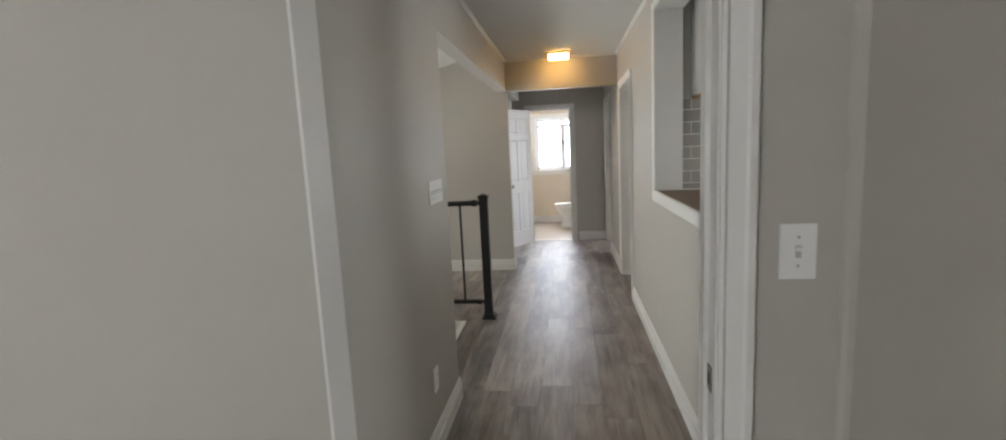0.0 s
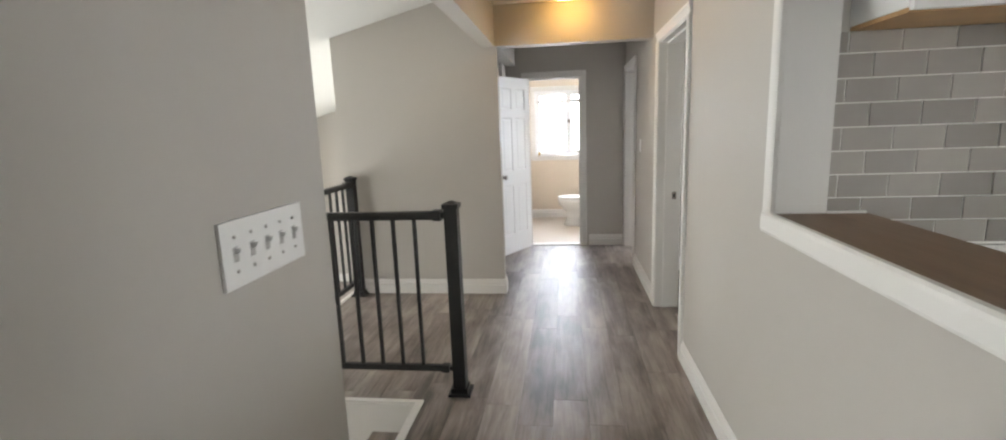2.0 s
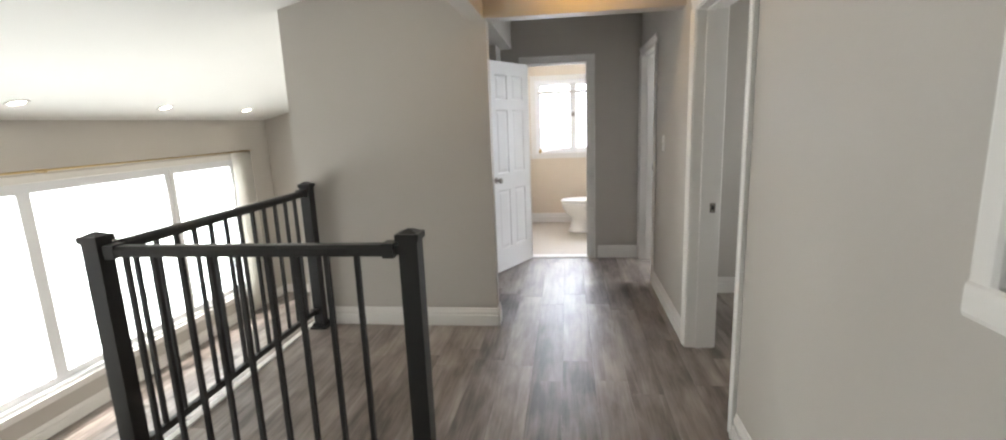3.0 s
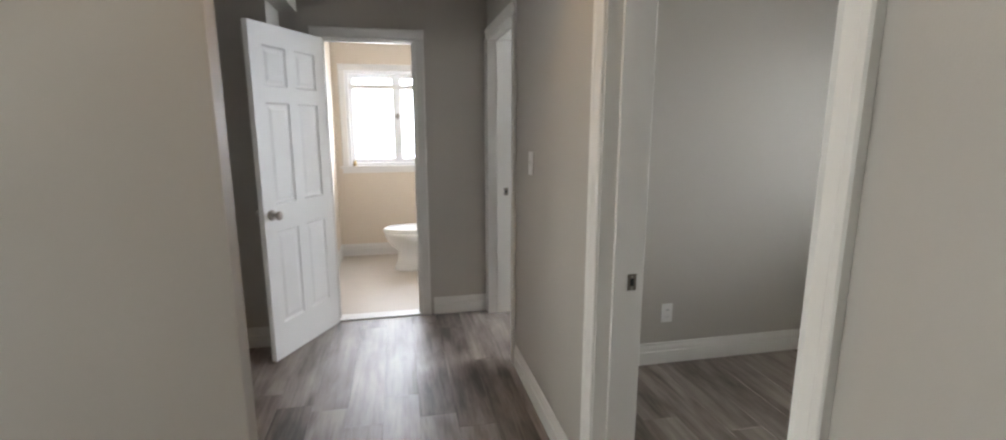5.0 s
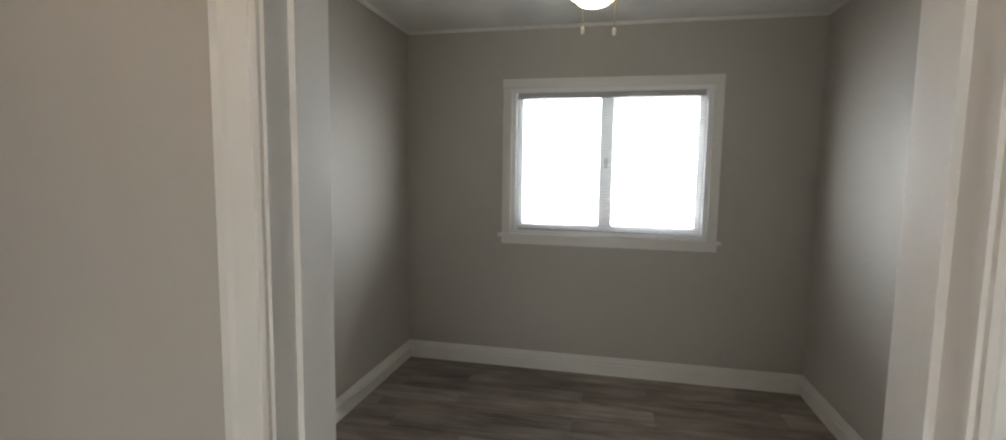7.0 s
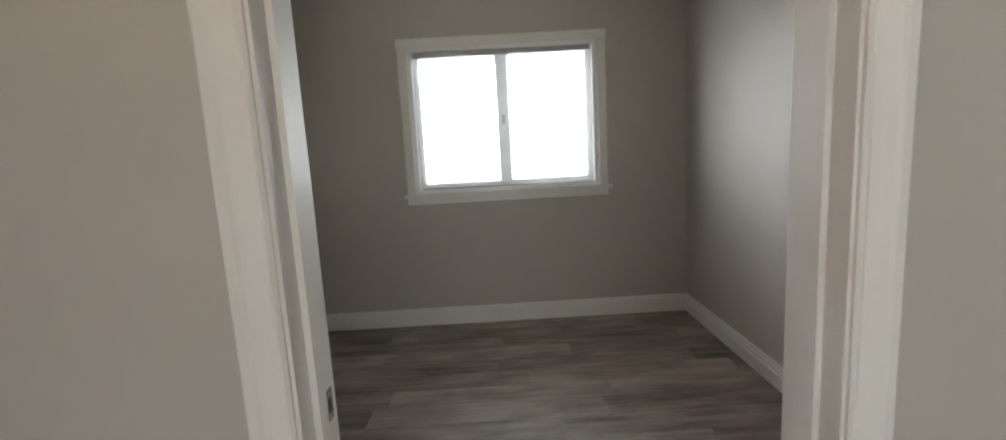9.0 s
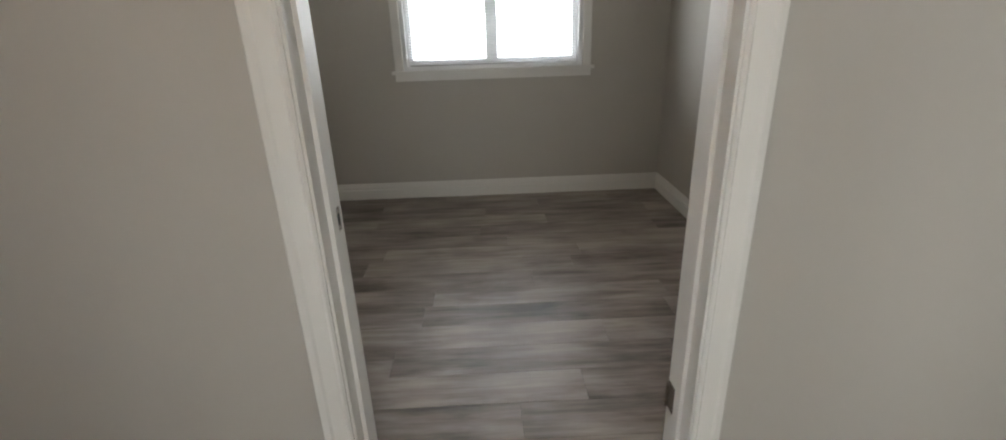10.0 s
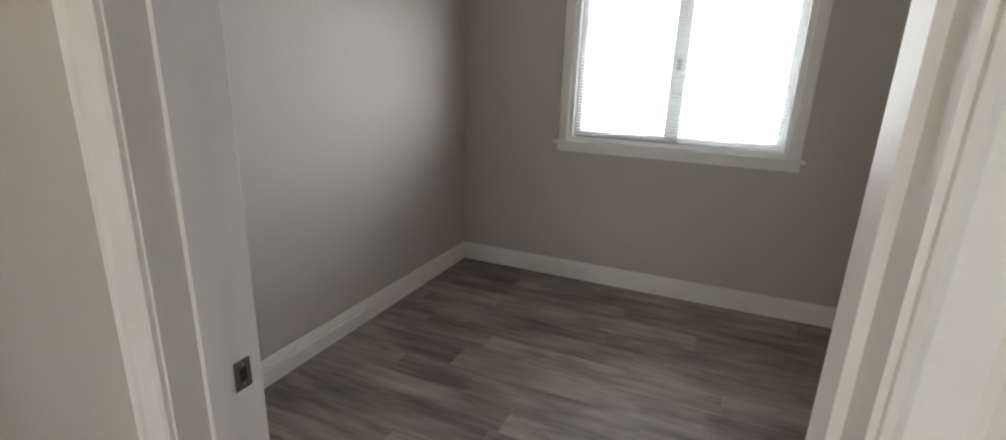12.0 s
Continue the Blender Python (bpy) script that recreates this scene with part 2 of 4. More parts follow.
def wall(name, axis, a0, a1, t0, t1, z0, z1, holes=(), mat=PAINT, label=""):
    """A wall that runs along axis from a0 to a1, thick from t0 to t1, with openings (a, b, bottom, top) cut through it."""
    ca = sorted({a0, a1, *[h[0] for h in holes], *[h[1] for h in holes]})
    cz = sorted({z0, z1, *[h[2] for h in holes], *[h[3] for h in holes]})
    ca, cz = [c for c in ca if a0 <= c <= a1], [c for c in cz if z0 <= c <= z1]
    solid = {}
    for i in range(len(ca) - 1):
        for k in range(len(cz) - 1):
            m, n = (ca[i] + ca[i + 1]) / 2, (cz[k] + cz[k + 1]) / 2
            solid[i, k] = not any(h[0] < m < h[1] and h[2] < n < h[3] for h in holes)
    bm = bmesh.new()
    seen = {}

    def vert(a, t, z):
        key = (a, t, z)
        if key not in seen:
            seen[key] = bm.verts.new((a, t, z) if axis == "x" else (t, a, z))
        return seen[key]

    for (i, k), s in solid.items():
        if not s:
            continue
        A, B, C, D = ca[i], ca[i + 1], cz[k], cz[k + 1]
        for t in (t0, t1):
            bm.faces.new((vert(A, t, C), vert(B, t, C), vert(B, t, D), vert(A, t, D)))
        for di, dk, p, q in ((-1, 0, (A, C), (A, D)), (1, 0, (B, C), (B, D)), (0, -1, (A, C), (B, C)), (0, 1, (A, D), (B, D))):
            if not solid.get((i + di, k + dk), False):
                bm.faces.new((vert(p[0], t0, p[1]), vert(q[0], t0, q[1]), vert(q[0], t1, q[1]), vert(p[0], t1, p[1])))
    return tagged(link(name, bm, mat), label or "greige painted plaster wall", "wall", kind="structure")


BASE = [(0, 0), (0.016, 0), (0.016, 0.078), (0.009, 0.082), (0.009, 0.088), (0.014, 0.092), (0.013, 0.104), (0.007, 0.118), (0.006, 0.130), (0, 0.134)]


def baseboard(x0, y0, x1, y1, nx, ny, z=0.0):
    """Moulded white baseboard against a wall, which it leaves along (nx, ny)."""
    bm = extrude(BASE, (x0, y0, z + 0.001), (x1, y1, z + 0.001), (nx, ny, 0), (0, 0, 1))
    return tagged(link("baseboard", bm, TRIM), "white moulded wooden baseboard along the wall", "baseboard", kind="structure")


COVE = [(0, 0), (0.020, 0), (0.017, -0.010), (0.010, -0.017), (0, -0.020)]


def cove(x0, y0, x1, y1, nx, ny, z):
    bm = extrude(COVE, (x0, y0, z - 0.001), (x1, y1, z - 0.001), (nx, ny, 0), (0, 0, 1))
    return tagged(link("trim", bm, TRIM), "thin white moulding where wall meets ceiling", "trim", kind="structure")


CASE = [(0, 0), (0, 0.010), (0.006, 0.015), (0.013, 0.011), (0.045, 0.017), (0.052, 0.021), (0.066, 0.021), (0.070, 0.017), (0.070, 0)]


def door_frame(name, axis, a0, a1, top, t0, t1, faces=(True, True), label="white painted door frame with moulded casing, standing open"):
    """Jamb, stop and casing round a doorway: a0 to a1 is the clear opening, the wall is thick from t0 to t1."""
    f = thing(name, label, "door frame", kind="structure")

    def P(a, t, z):
        return (a, t, z) if axis == "x" else (t, a, z)

    def D(da, dt, dz=0):
        return (da, dt, dz) if axis == "x" else (dt, da, dz)

    def bx(A0, A1, T0, T1, z0, z1):
        return box(A0, A1, T0, T1, z0, z1) if axis == "x" else box(T0, T1, A0, A1, z0, z1)

    j = 0.022
    part("jamb", bx(a0 - j, a0, t0 - 0.002, t1 + 0.002, 0.001, top), TRIM, f, bevel=0.0015)
    part("jamb", bx(a1, a1 + j, t0 - 0.002, t1 + 0.002, 0.001, top), TRIM, f, bevel=0.0015)
    part("head_jamb", bx(a0 - j, a1 + j, t0 - 0.002, t1 + 0.002, top, top + j), TRIM, f, bevel=0.0015)
    tm = (t0 + t1) / 2
    part("stop", bx(a0, a0 + 0.011, tm - 0.028, tm + 0.010, 0.001, top), TRIM, f, bevel=0.003)
    part("stop", bx(a1 - 0.011, a1, tm - 0.028, tm + 0.010, 0.001, top), TRIM, f, bevel=0.003)
    part("stop", bx(a0 + 0.011, a1 - 0.011, tm - 0.028, tm + 0.010, top - 0.011, top), TRIM, f, bevel=0.003)
    for use, t, s in ((faces[0], t0, -1), (faces[1], t1, 1)):
        if use:
            r = 0.006
            part("casing", extrude(CASE, P(a0 - r, t, 0.001), P(a0 - r, t, top + r), D(-1, 0), D(0, s)), TRIM, f)
            part("casing", extrude(CASE, P(a1 + r, t, 0.001), P(a1 + r, t, top + r), D(1, 0), D(0, s)), TRIM, f)
            part("head_casing", extrude(CASE, P(a0 - r - 0.070, t, top + r + 0.0005), P(a1 + r + 0.070, t, top + r + 0.0005), (0, 0, 1), D(0, s)), TRIM, f)
    return f


# ---- the shell ----
HC, BC = 2.45, 2.50          # hall and bedroom ceilings
XL, XR, XRB = -0.56, 0.70, 0.86

# right side of the hall, with the pass-through, the bedroom door and the far door
wall("wall_hall_east", "y", 2.12, 7.80, XR, XRB, 0, 2.6, [(2.28, 3.47, 1.112, 2.29), (4.748, 5.665, 0, 2.052), (6.928, 7.742, 0, 2.052)])
# end wall with the bathroom door
wall("wall_hall_north", "x", -1.10, 1.10, 7.80, 7.92, 0, 2.6, [(-0.452, 0.197, 0, 2.032)])
# left side: near wall, header over the landing, alcove beyond it
wall("wall_hall_west", "y", 1.26, 2.80, XL - 0.11, XL, 0, 2.9)
wall("wall_header", "y", 2.80, 5.955, XL - 0.11, XL, 2.11, 2.9, label="greige plaster header above the open landing")
wall("wall_landing", "x", -1.98, XL + 0.01, 5.955, 6.06, -1.08, 2.9)
wall("wall_alcove_west", "y", 6.06, 7.80, -1.10, -0.98, 0, 2.6)
wall("wall_alcove_north", "x", -0.98, -0.69, 7.45, 7.80, 0, 2.17)
wall("wall_beam", "x", XL, XR, 5.92, 6.05, 2.11, 2.6, label="greige plaster beam across the hall ceiling")
wall("wall_alcove_soffit", "y", 6.06, 7.80, -0.98, -0.575, 2.17, 2.6, label="dropped plaster soffit beside the hall ceiling")
# entry wall between the front room and the hall, and the front room
wall("wall_entry", "x", -4.0, 4.10, 1.14, 1.26, 0, 2.9, [(-0.484, 0.437, 0, 2.05)])
wall("wall_front_east", "y", -3.2, 1.14, 0.682, 0.78, 0, 2.6)
wall("wall_front_south", "x", -4.0, 0.78, -3.3, -3.2, 0, 2.6, [(-3.2, -1.4, 0.8, 2.1)])
wall("wall_front_west", "y", -3.2, 1.14, -4.0, -3.88, 0, 2.6)
# kitchen
wall("wall_kitchen_north", "x", XRB, 4.10, 3.565, 3.87, 0, 2.6)
wall("wall_kitchen_east", "y", 1.26, 3.565, 3.98, 4.10, 0, 2.6, [(2.2, 3.3, 1.1, 2.1)])
# bedroom
wall("wall_bedroom_east", "y", 3.87, 10.6, 3.69, 3.80, 0, 2.6, [(4.527, 5.895, 1.018, 2.068), (7.05, 8.2, 1.0, 2.0)])
wall("wall_bedroom_north", "x", XRB, 3.69, 6.70, 6.80, 0, 2.6)
# far bedroom
wall("wall_far_bedroom_north", "x", 1.10, 3.80, 10.6, 10.7, 0, 2.6)
# bathroom
wall("wall_bath_north", "x", -0.72, 1.10, 9.75, 9.87, 0, 2.6, [(-0.47, 0.57, 1.0, 2.0)], CREAM, "cream painted bathroom wall")
wall("wall_bath_west", "y", 7.92, 9.75, -0.72, -0.60, 0, 2.6, mat=CREAM, label="cream painted bathroom wall")
wall("wall_bath_east", "y", 7.92, 10.6, 0.98, 1.10, 0, 2.6, mat=CREAM, label="cream painted bathroom wall")
# lower living room
wall("wall_living_west", "y", 2.60, 9.84, -4.65, -4.53, -1.08, 2.6, [(3.2, 8.95, -0.72, 1.10)])
wall("wall_living_north", "x", -4.53, -1.10, 9.72, 9.84, -1.08, 2.9)
wall("wall_living_east", "y", 6.06, 9.72, -1.98, -1.86, -1.08, 2.9)
wall("wall_stair_south", "x", -4.53, XL - 0.11, 2.64, 2.758, -1.08, 2.9)
wall("wall_under_landing", "y", 4.14, 5.955, -1.95, -1.86, -1.08, -0.22)


def ceiling(name, x0, x1, y0, y1, z, mat=CEIL):
    bm = box(x0, x1, y0, y1, z, z + 0.10)
    return tagged(link(name, bm, mat), "white painted plaster ceiling", "ceiling", kind="structure")


ceiling("ceiling_hall", XL, XR, 1.26, 5.92, HC)
ceiling("ceiling_hall_end", -0.575, XR, 6.05, 7.80, HC)
ceiling("ceiling_front", -3.88, 0.682, -3.2, 1.14, HC)
ceiling("ceiling_kitchen", XRB, 3.98, 1.26, 3.565, HC)
ceiling("ceiling_kitchen_gap", XR, XRB, 1.26, 2.12, HC)
ceiling("ceiling_bedroom", XRB, 3.69, 3.87, 6.70, BC)
ceiling("ceiling_far_bedroom", 1.10, 3.69, 7.80, 10.6, HC)
ceiling("ceiling_far_entry", XRB, 3.69, 6.80, 7.80, HC)
ceiling("ceiling_bath", -0.60, 0.98, 7.92, 9.75, 2.33)


def slope(x):
    return 2.264 + 0.25 * (x + 1.965)


bm = extrude([(-4.53, slope(-4.53)), (XL - 0.11, slope(XL - 0.11)), (XL - 0.11, slope(XL - 0.11) + 0.1), (-4.53, slope(-4.53) + 0.1)], (0, 2.72, 0), (0, 9.72, 0), (1, 0, 0), (0, 0, 1))
tagged(link("ceiling_living", bm, CEIL), "white sloping cathedral ceiling with recessed lights", "ceiling", kind="structure")
# unseen slab over all rooms, added to keep sky and sun out
tagged(link("roof", box(-4.65, 1.09, -3.3, 9.87, 3.0, 3.15, box(1.10, 3.80, -3.3, 10.7, 3.0, 3.15)), ROOF), "unseen flat grey slab above the rooms, added to block sky light", "roof", kind="structure")

# floors: slabs below, planks laid on them at the end of the file
floor = tagged(link("floor", box(XL - 0.24, 4.10, -3.3, 7.86, -0.20, -0.005), SUBFLOOR), "grey-brown wood-look vinyl plank floor", "floor", kind="structure")
floor_landing = tagged(link("floor_landing", box(-1.95, XL - 0.241, 4.14, 5.955, -0.20, -0.005), SUBFLOOR), "grey-brown vinyl plank landing floor", "floor", kind="structure")
tagged(link("floor_alcove", box(-1.10, XL - 0.241, 6.06, 7.86, -0.20, -0.0005), PLANK), "grey-brown vinyl plank floor in the alcove", "floor", kind="structure")
tagged(link("floor_front", box(-4.0, XL - 0.241, -3.3, 1.17, -0.20, -0.0005), PLANK), "grey-brown vinyl plank floor of the front room", "floor", kind="structure")
tagged(link("floor_far_bedroom", box(1.10, 3.80, 7.861, 10.7, -0.20, -0.0005), PLANK), "grey-brown vinyl plank floor of the far bedroom", "floor", kind="structure")
tagged(link("floor_bath", box(-0.72, 1.10, 7.861, 9.87, -0.20, 0.002), VINYL), "cream vinyl bathroom floor", "floor", kind="structure")
floor_living = tagged(link("floor_living", box(-4.65, -1.86, 2.6, 9.84, -1.28, -1.085), SUBFLOOR), "grey-brown vinyl plank floor of the lower living room", "floor", kind="structure")
tagged(link("floor_under", box(-1.86, -0.70, 2.6, 6.06, -1.28, -1.08), SUBFLOOR), "closed slab below the landing", "floor", kind="structure")
tagged(link("trim", box(-0.45, 0.195, 7.79, 7.90, 0.0005, 0.010), TRIM, bevel=0.003), "white metal threshold strip at the bathroom door", "trim", kind="structure")

# ---- trim ----
for run in ((XR, 2.12, XR, 4.69, -1, 0), (XR, 5.745, XR, 6.848, -1, 0), (0.275, 7.80, XR, 7.80, 0, -1), (-0.98, 7.45, -0.674, 7.45, 0, -1), (-0.69, 7.434, -0.69, 7.80, 1, 0),
            (-0.98, 6.06, -0.98, 7.45, 1, 0), (-0.98, 6.06, XL + 0.01, 6.06, 0, 1), (-1.86, 5.955, XL + 0.026, 5.955, 0, -1), (XL + 0.01, 5.939, XL + 0.01, 6.076, 1, 0),
            (XL, 1.26, XL, 2.816, 1, 0), (XL - 0.11, 2.80, XL, 2.80, 0, 1), (-3.88, 1.14, -0.486, 1.14, 0, -1), (0.682, -3.2, 0.682, 1.14, -1, 0),
            (XRB, 6.70, 3.69, 6.70, 0, -1), (3.69, 3.87, 3.69, 6.70, -1, 0), (XRB, 3.87, 3.69, 3.87, 0, 1), (XRB, 3.87, XRB, 4.69, 1, 0), (XRB, 5.745, XRB, 6.70, 1, 0),
            (-0.60, 9.75, 0.98, 9.75, 0, -1), (-0.60, 7.92, -0.60, 9.75, 1, 0), (1.10, 10.6, 3.69, 10.6, 0, -1), (3.69, 6.80, 3.69, 10.6, -1, 0), (XRB, 6.80, 3.69, 6.80, 0, 1), (1.10, 7.92, 1.10, 10.6, 1, 0)):
    baseboard(*run)
for run in ((-4.53, 2.72, -4.53, 9.72, 1, 0), (-4.53, 9.72, -1.98, 9.72, 0, -1), (-1.98, 6.06, -1.98, 9.72, -1, 0)):
    baseboard(*run, -1.08)
for run in ((XL, 1.26, XL, 5.92, 1, 0, HC), (XR, 2.12, XR, 5.92, -1, 0, HC), (XL, 5.92, XR, 5.92, 0, -1, HC),
            (XRB, 6.70, 3.69, 6.70, 0, -1, BC), (3.69, 3.87, 3.69, 6.70, -1, 0, BC), (XRB, 3.87, 3.69, 3.87, 0, 1, BC)):
    cove(*run)
# corner bead where the front room's walls meet
tagged(link("trim", extrude([(0, 0), (-0.022, 0), (-0.020, -0.012), (-0.012, -0.020), (0, -0.022)], (0.682, 1.14, 0.14), (0.682, 1.14, HC), (1, 0, 0), (0, 1, 0)), PAINT), "greige painted quarter-round corner moulding", "trim", kind="structure")

door_frame("door_1", "y", 4.770, 5.643, 2.03, XR, XRB)
door_frame("door_2", "y", 6.95, 7.72, 2.03, XR, XRB)
door_frame("door_3", "x", -0.43, 0.175, 2.01, 7.80, 7.92)

# right jamb and casing of the entry opening
entry = thing("door_4", "white painted jamb and casing of the entry opening", "door frame", kind="structure")
part("jamb", box(0.415, 0.437, 1.138, 1.262, 0.001, 2.03), TRIM, entry, bevel=0.0015)
part("jamb", extrude([(-0.484, 1.1385), (-0.476, 1.1385), (-0.478, 1.2615), (-0.484, 1.2615)], (0, 0, 0.001), (0, 0, 2.03), (1, 0, 0), (0, 1, 0)), TRIM, entry)
part("head_jamb", box(-0.484, 0.437, 1.138, 1.262, 2.03, 2.05), TRIM, entry, bevel=0.0015)
part("stop", box(0.404, 0.415, 1.19, 1.228, 0.001, 2.03), TRIM, entry, bevel=0.003)
part("casing", extrude(CASE, (0.421, 1.14, 0.001), (0.421, 1.14, 2.10), (1, 0, 0), (0, -1, 0)), TRIM, entry)
part("casing", extrude(CASE, (0.421, 1.26, 0.001), (0.421, 1.26, 2.10), (1, 0, 0), (0, 1, 0)), TRIM, entry)

# pass-through frame and its shelf
pt = thing("window_1", "white moulded frame round the kitchen pass-through", "window", kind="structure")
PW = [(0, 0), (0, 0.016), (0.008, 0.022), (0.018, 0.024), (0.046, 0.024), (0.056, 0.020), (0.060, 0.012), (0.060, 0)]
part("casing", extrude(PW, (XR, 3.46, 1.1395), (XR, 3.46, 2.275), (0, 1, 0), (-1, 0, 0)), TRIM, pt)
part("casing", extrude(PW, (XR, 2.29, 1.1395), (XR, 2.29, 2.275), (0, -1, 0), (-1, 0, 0)), TRIM, pt)
part("casing", extrude(PW, (XR, 2.23, 2.2755), (XR, 3.52, 2.2755), (0, 0, 1), (-1, 0, 0)), TRIM, pt)
part("casing", extrude([(0, 0), (0, 0.016), (0.008, 0.022), (0.018, 0.024), (0.060, 0.024), (0.070, 0.020), (0.0745, 0.012), (0.0745, 0)], (XR, 2.23, 1.139), (XR, 3.52, 1.139), (0, 0, -1), (-1, 0, 0)), TRIM, pt)
part("jamb", box(XR - 0.001, XRB + 0.001, 3.4585, 3.470, 1.1395, 2.275), TRIM, pt)
part("jamb", box(XR - 0.001, XRB + 0.001, 2.280, 2.2915, 1.1395, 2.275), TRIM, pt)
part("head_jamb", box(XR - 0.001, XRB + 0.001, 2.2915, 3.4585, 2.2735, 2.290), TRIM, pt)
shelf = thing("pass_through_shelf", "brown stained wooden shelf lying in the pass-through", "shelf")
part("board", box(XR + 0.001, 0.99, 2.293, 3.457, 1.1125, 1.137), SHELF, shelf, bevel=0.003)
part("end_strip", box(XR + 0.165, 0.985, 3.4575, 3.469, 1.1125, 1.145), TRIM, shelf, "thin white strip along the far end")


def strike(name, axis, a, t, z, s, label="dark steel strike plate let into the door jamb"):
    """A strike plate on a jamb face at a, facing s along the wall's axis."""
    ob = thing(name, label, "strike plate", group="strike plates")
    if axis == "y":
        f = lambda t0, t1, d0, d1, z0, z1: box(t + t0, t + t1, min(a + s * d0, a + s * d1), max(a + s * d0, a + s * d1), z + z0, z + z1)
    else:
        f = lambda t0, t1, d0, d1, z0, z1: box(min(a + s * d0, a + s * d1), max(a + s * d0, a + s * d1), t + t0, t + t1, z + z0, z + z1)
    part("plate", f(-0.016, 0.016, -0.001, 0.002, -0.029, 0.029), DARKSTEEL, ob, bevel=0.001)
    part("latch_hole", f(-0.007, 0.007, 0.0021, 0.0028, -0.013, 0.013), DARK, ob)
    part("screw", f(-0.003, 0.003, 0.0021, 0.0028, 0.018, 0.024), NICKEL, ob)
    part("screw", f(-0.003, 0.003, 0.0021, 0.0028, -0.024, -0.018), NICKEL, ob)
    return ob


strike("strike_plate", "y", 5.643, 0.825, 0.90, -1)
strike("strike_plate", "y", 7.72, 0.825, 0.95, -1)
strike("strike_plate", "x", 0.415, 1.175, 0.93, -1)
for z in (0.30, 1.76):
    h = thing("door_hinge", "dark steel butt hinge fixed to the door jamb", "hinge", group="door hinges")
    part("leaf", box(0.815, 0.850, 4.769, 4.7725, z - 0.044, z + 0.044), DARKSTEEL, h, bevel=0.001)
    for dz in (-0.030, 0.0, 0.030):
        smooth(part("knuckle", lathe([(0, -0.013), (0.006, -0.013), (0.006, 0.013), (0, 0.013)], 12, centre=(0.854, 4.775, z + dz)), DARKSTEEL, h))


def switch_plate(at, face, gangs=1, pitch=0.046, label="white toggle light switch plate on the wall"):
    """Toggle switch plate, built facing -y and turned by face degrees about z."""
    ob = thing("light_switch", label, "light switch", at, rz=face)
    w = 0.070 + pitch * (gangs - 1)
    part("plate", box(-w / 2, w / 2, -0.006, 0.002, -0.0575, 0.0575), PLASTIC, ob, bevel=0.003)
    for g in range(gangs):
        c = (g - (gangs - 1) / 2) * pitch
        part("slot", box(c - 0.006, c + 0.006, -0.0066, -0.005, -0.013, 0.013), material_dim, ob)
        part("toggle", extrude([(-0.004, 0.0), (-0.018, 0.004), (-0.018, 0.010), (-0.004, 0.011)], (c - 0.0045, 0, 0), (c + 0.0045, 0, 0), (0, 1, 0), (0, 0, 1)), PLASTIC, ob, bevel=0.001)
        for z in (-0.030, 0.030):
            smooth(part("screw", lathe([(0, 0.0058), (0.0035, 0.0062), (0.0025, 0.0076), (0, 0.0078)], 10, centre=(c, 0, z), axis="Y"), NICKEL, ob)).matrix_basis = pose(2 * c, 0, 0, 0, 0, 180)
    return ob


material_dim = material("switch_slot_grey", (0.46, 0.44, 0.42), 0.6)
switch_plate((0.575, 1.14, 1.225), 0)
switch_plate((XL, 2.550, 1.262), 90, 5, 0.046, "white five-gang toggle switch plate on the hall wall")
switch_plate((XR, 6.54, 1.25), -90, 1, label="small white light switch beside the far doorway")


def outlet(at, face, label="white duplex power outlet low on the wall"):
    ob = thing("power_outlet", label, "outlet", at, rz=face)
    part("plate", box(-0.035, 0.035, -0.006, 0.002, -0.0575, 0.0575), PLASTIC, ob, bevel=0.003)
    for z in (-0.020, 0.020):
        part("socket", box(-0.016, 0.016, -0.008, -0.005, z - 0.014, z + 0.014), PLASTIC, ob, bevel=0.002)
        for x in (-0.006, 0.006):
            part("slot", box(x - 0.0012, x + 0.0012, -0.0084, -0.0075, z - 0.004, z + 0.006), DARK, ob)
    return ob


outlet((XL, 2.32, 0.36), 90)
outlet((1.60, 6.70, 0.322), 0)
outlet((1.825, 3.560, 1.09), 0, "white duplex outlet set in the tiled backsplash")

# ---- six-panel bathroom door, swung open into the hall ----
LW_, LT, LH = 0.66, 0.035, 2.00
leaf = thing("door_5", "white six-panel wooden door standing open", "door", (-0.452, 7.775, 0.008), rz=242.0, kind="structure")
xs = (0, 0.095, 0.292, 0.368, 0.565, LW_)
zs = (0, 0.22, 0.80, 0.96, 1.56, 1.65, 1.88, LH)
bm = bmesh.new()
for i in range(5):
    for k in range(7):
        if not (i in (1, 3) and k in (1, 3, 5)):
            box(xs[i], xs[i + 1], 0, LT, zs[k], zs[k + 1], bm)
bmesh.ops.remove_doubles(bm, verts=bm.verts, dist=1e-5)
part("leaf", bm, DOORW, leaf)
for i in (1, 3):
    for k in (1, 3, 5):
        x0, x1, z0, z1 = xs[i], xs[i + 1], zs[k], zs[k + 1]
        bm = bmesh.new()
        for s, y in ((-1, 0.0), (1, LT)):
            rings = []
            for d, q in ((0, 0.0), (0.010, 0.009), (0.022, 0.009), (0.042, 0.003)):
                yy = y - s * q
                rings.append([bm.verts.new(c) for c in ((x0 + d, yy, z0 + d), (x1 - d, yy, z0 + d), (x1 - d, yy, z1 - d), (x0 + d, yy, z1 - d))])
            for a, b in zip(rings, rings[1:]):
                for n in range(4):
                    bm.faces.new((a[n], a[(n + 1) % 4], b[(n + 1) % 4], b[n]))
            bm.faces.new(rings[-1])
        part("panel", bm, DOORW, leaf)
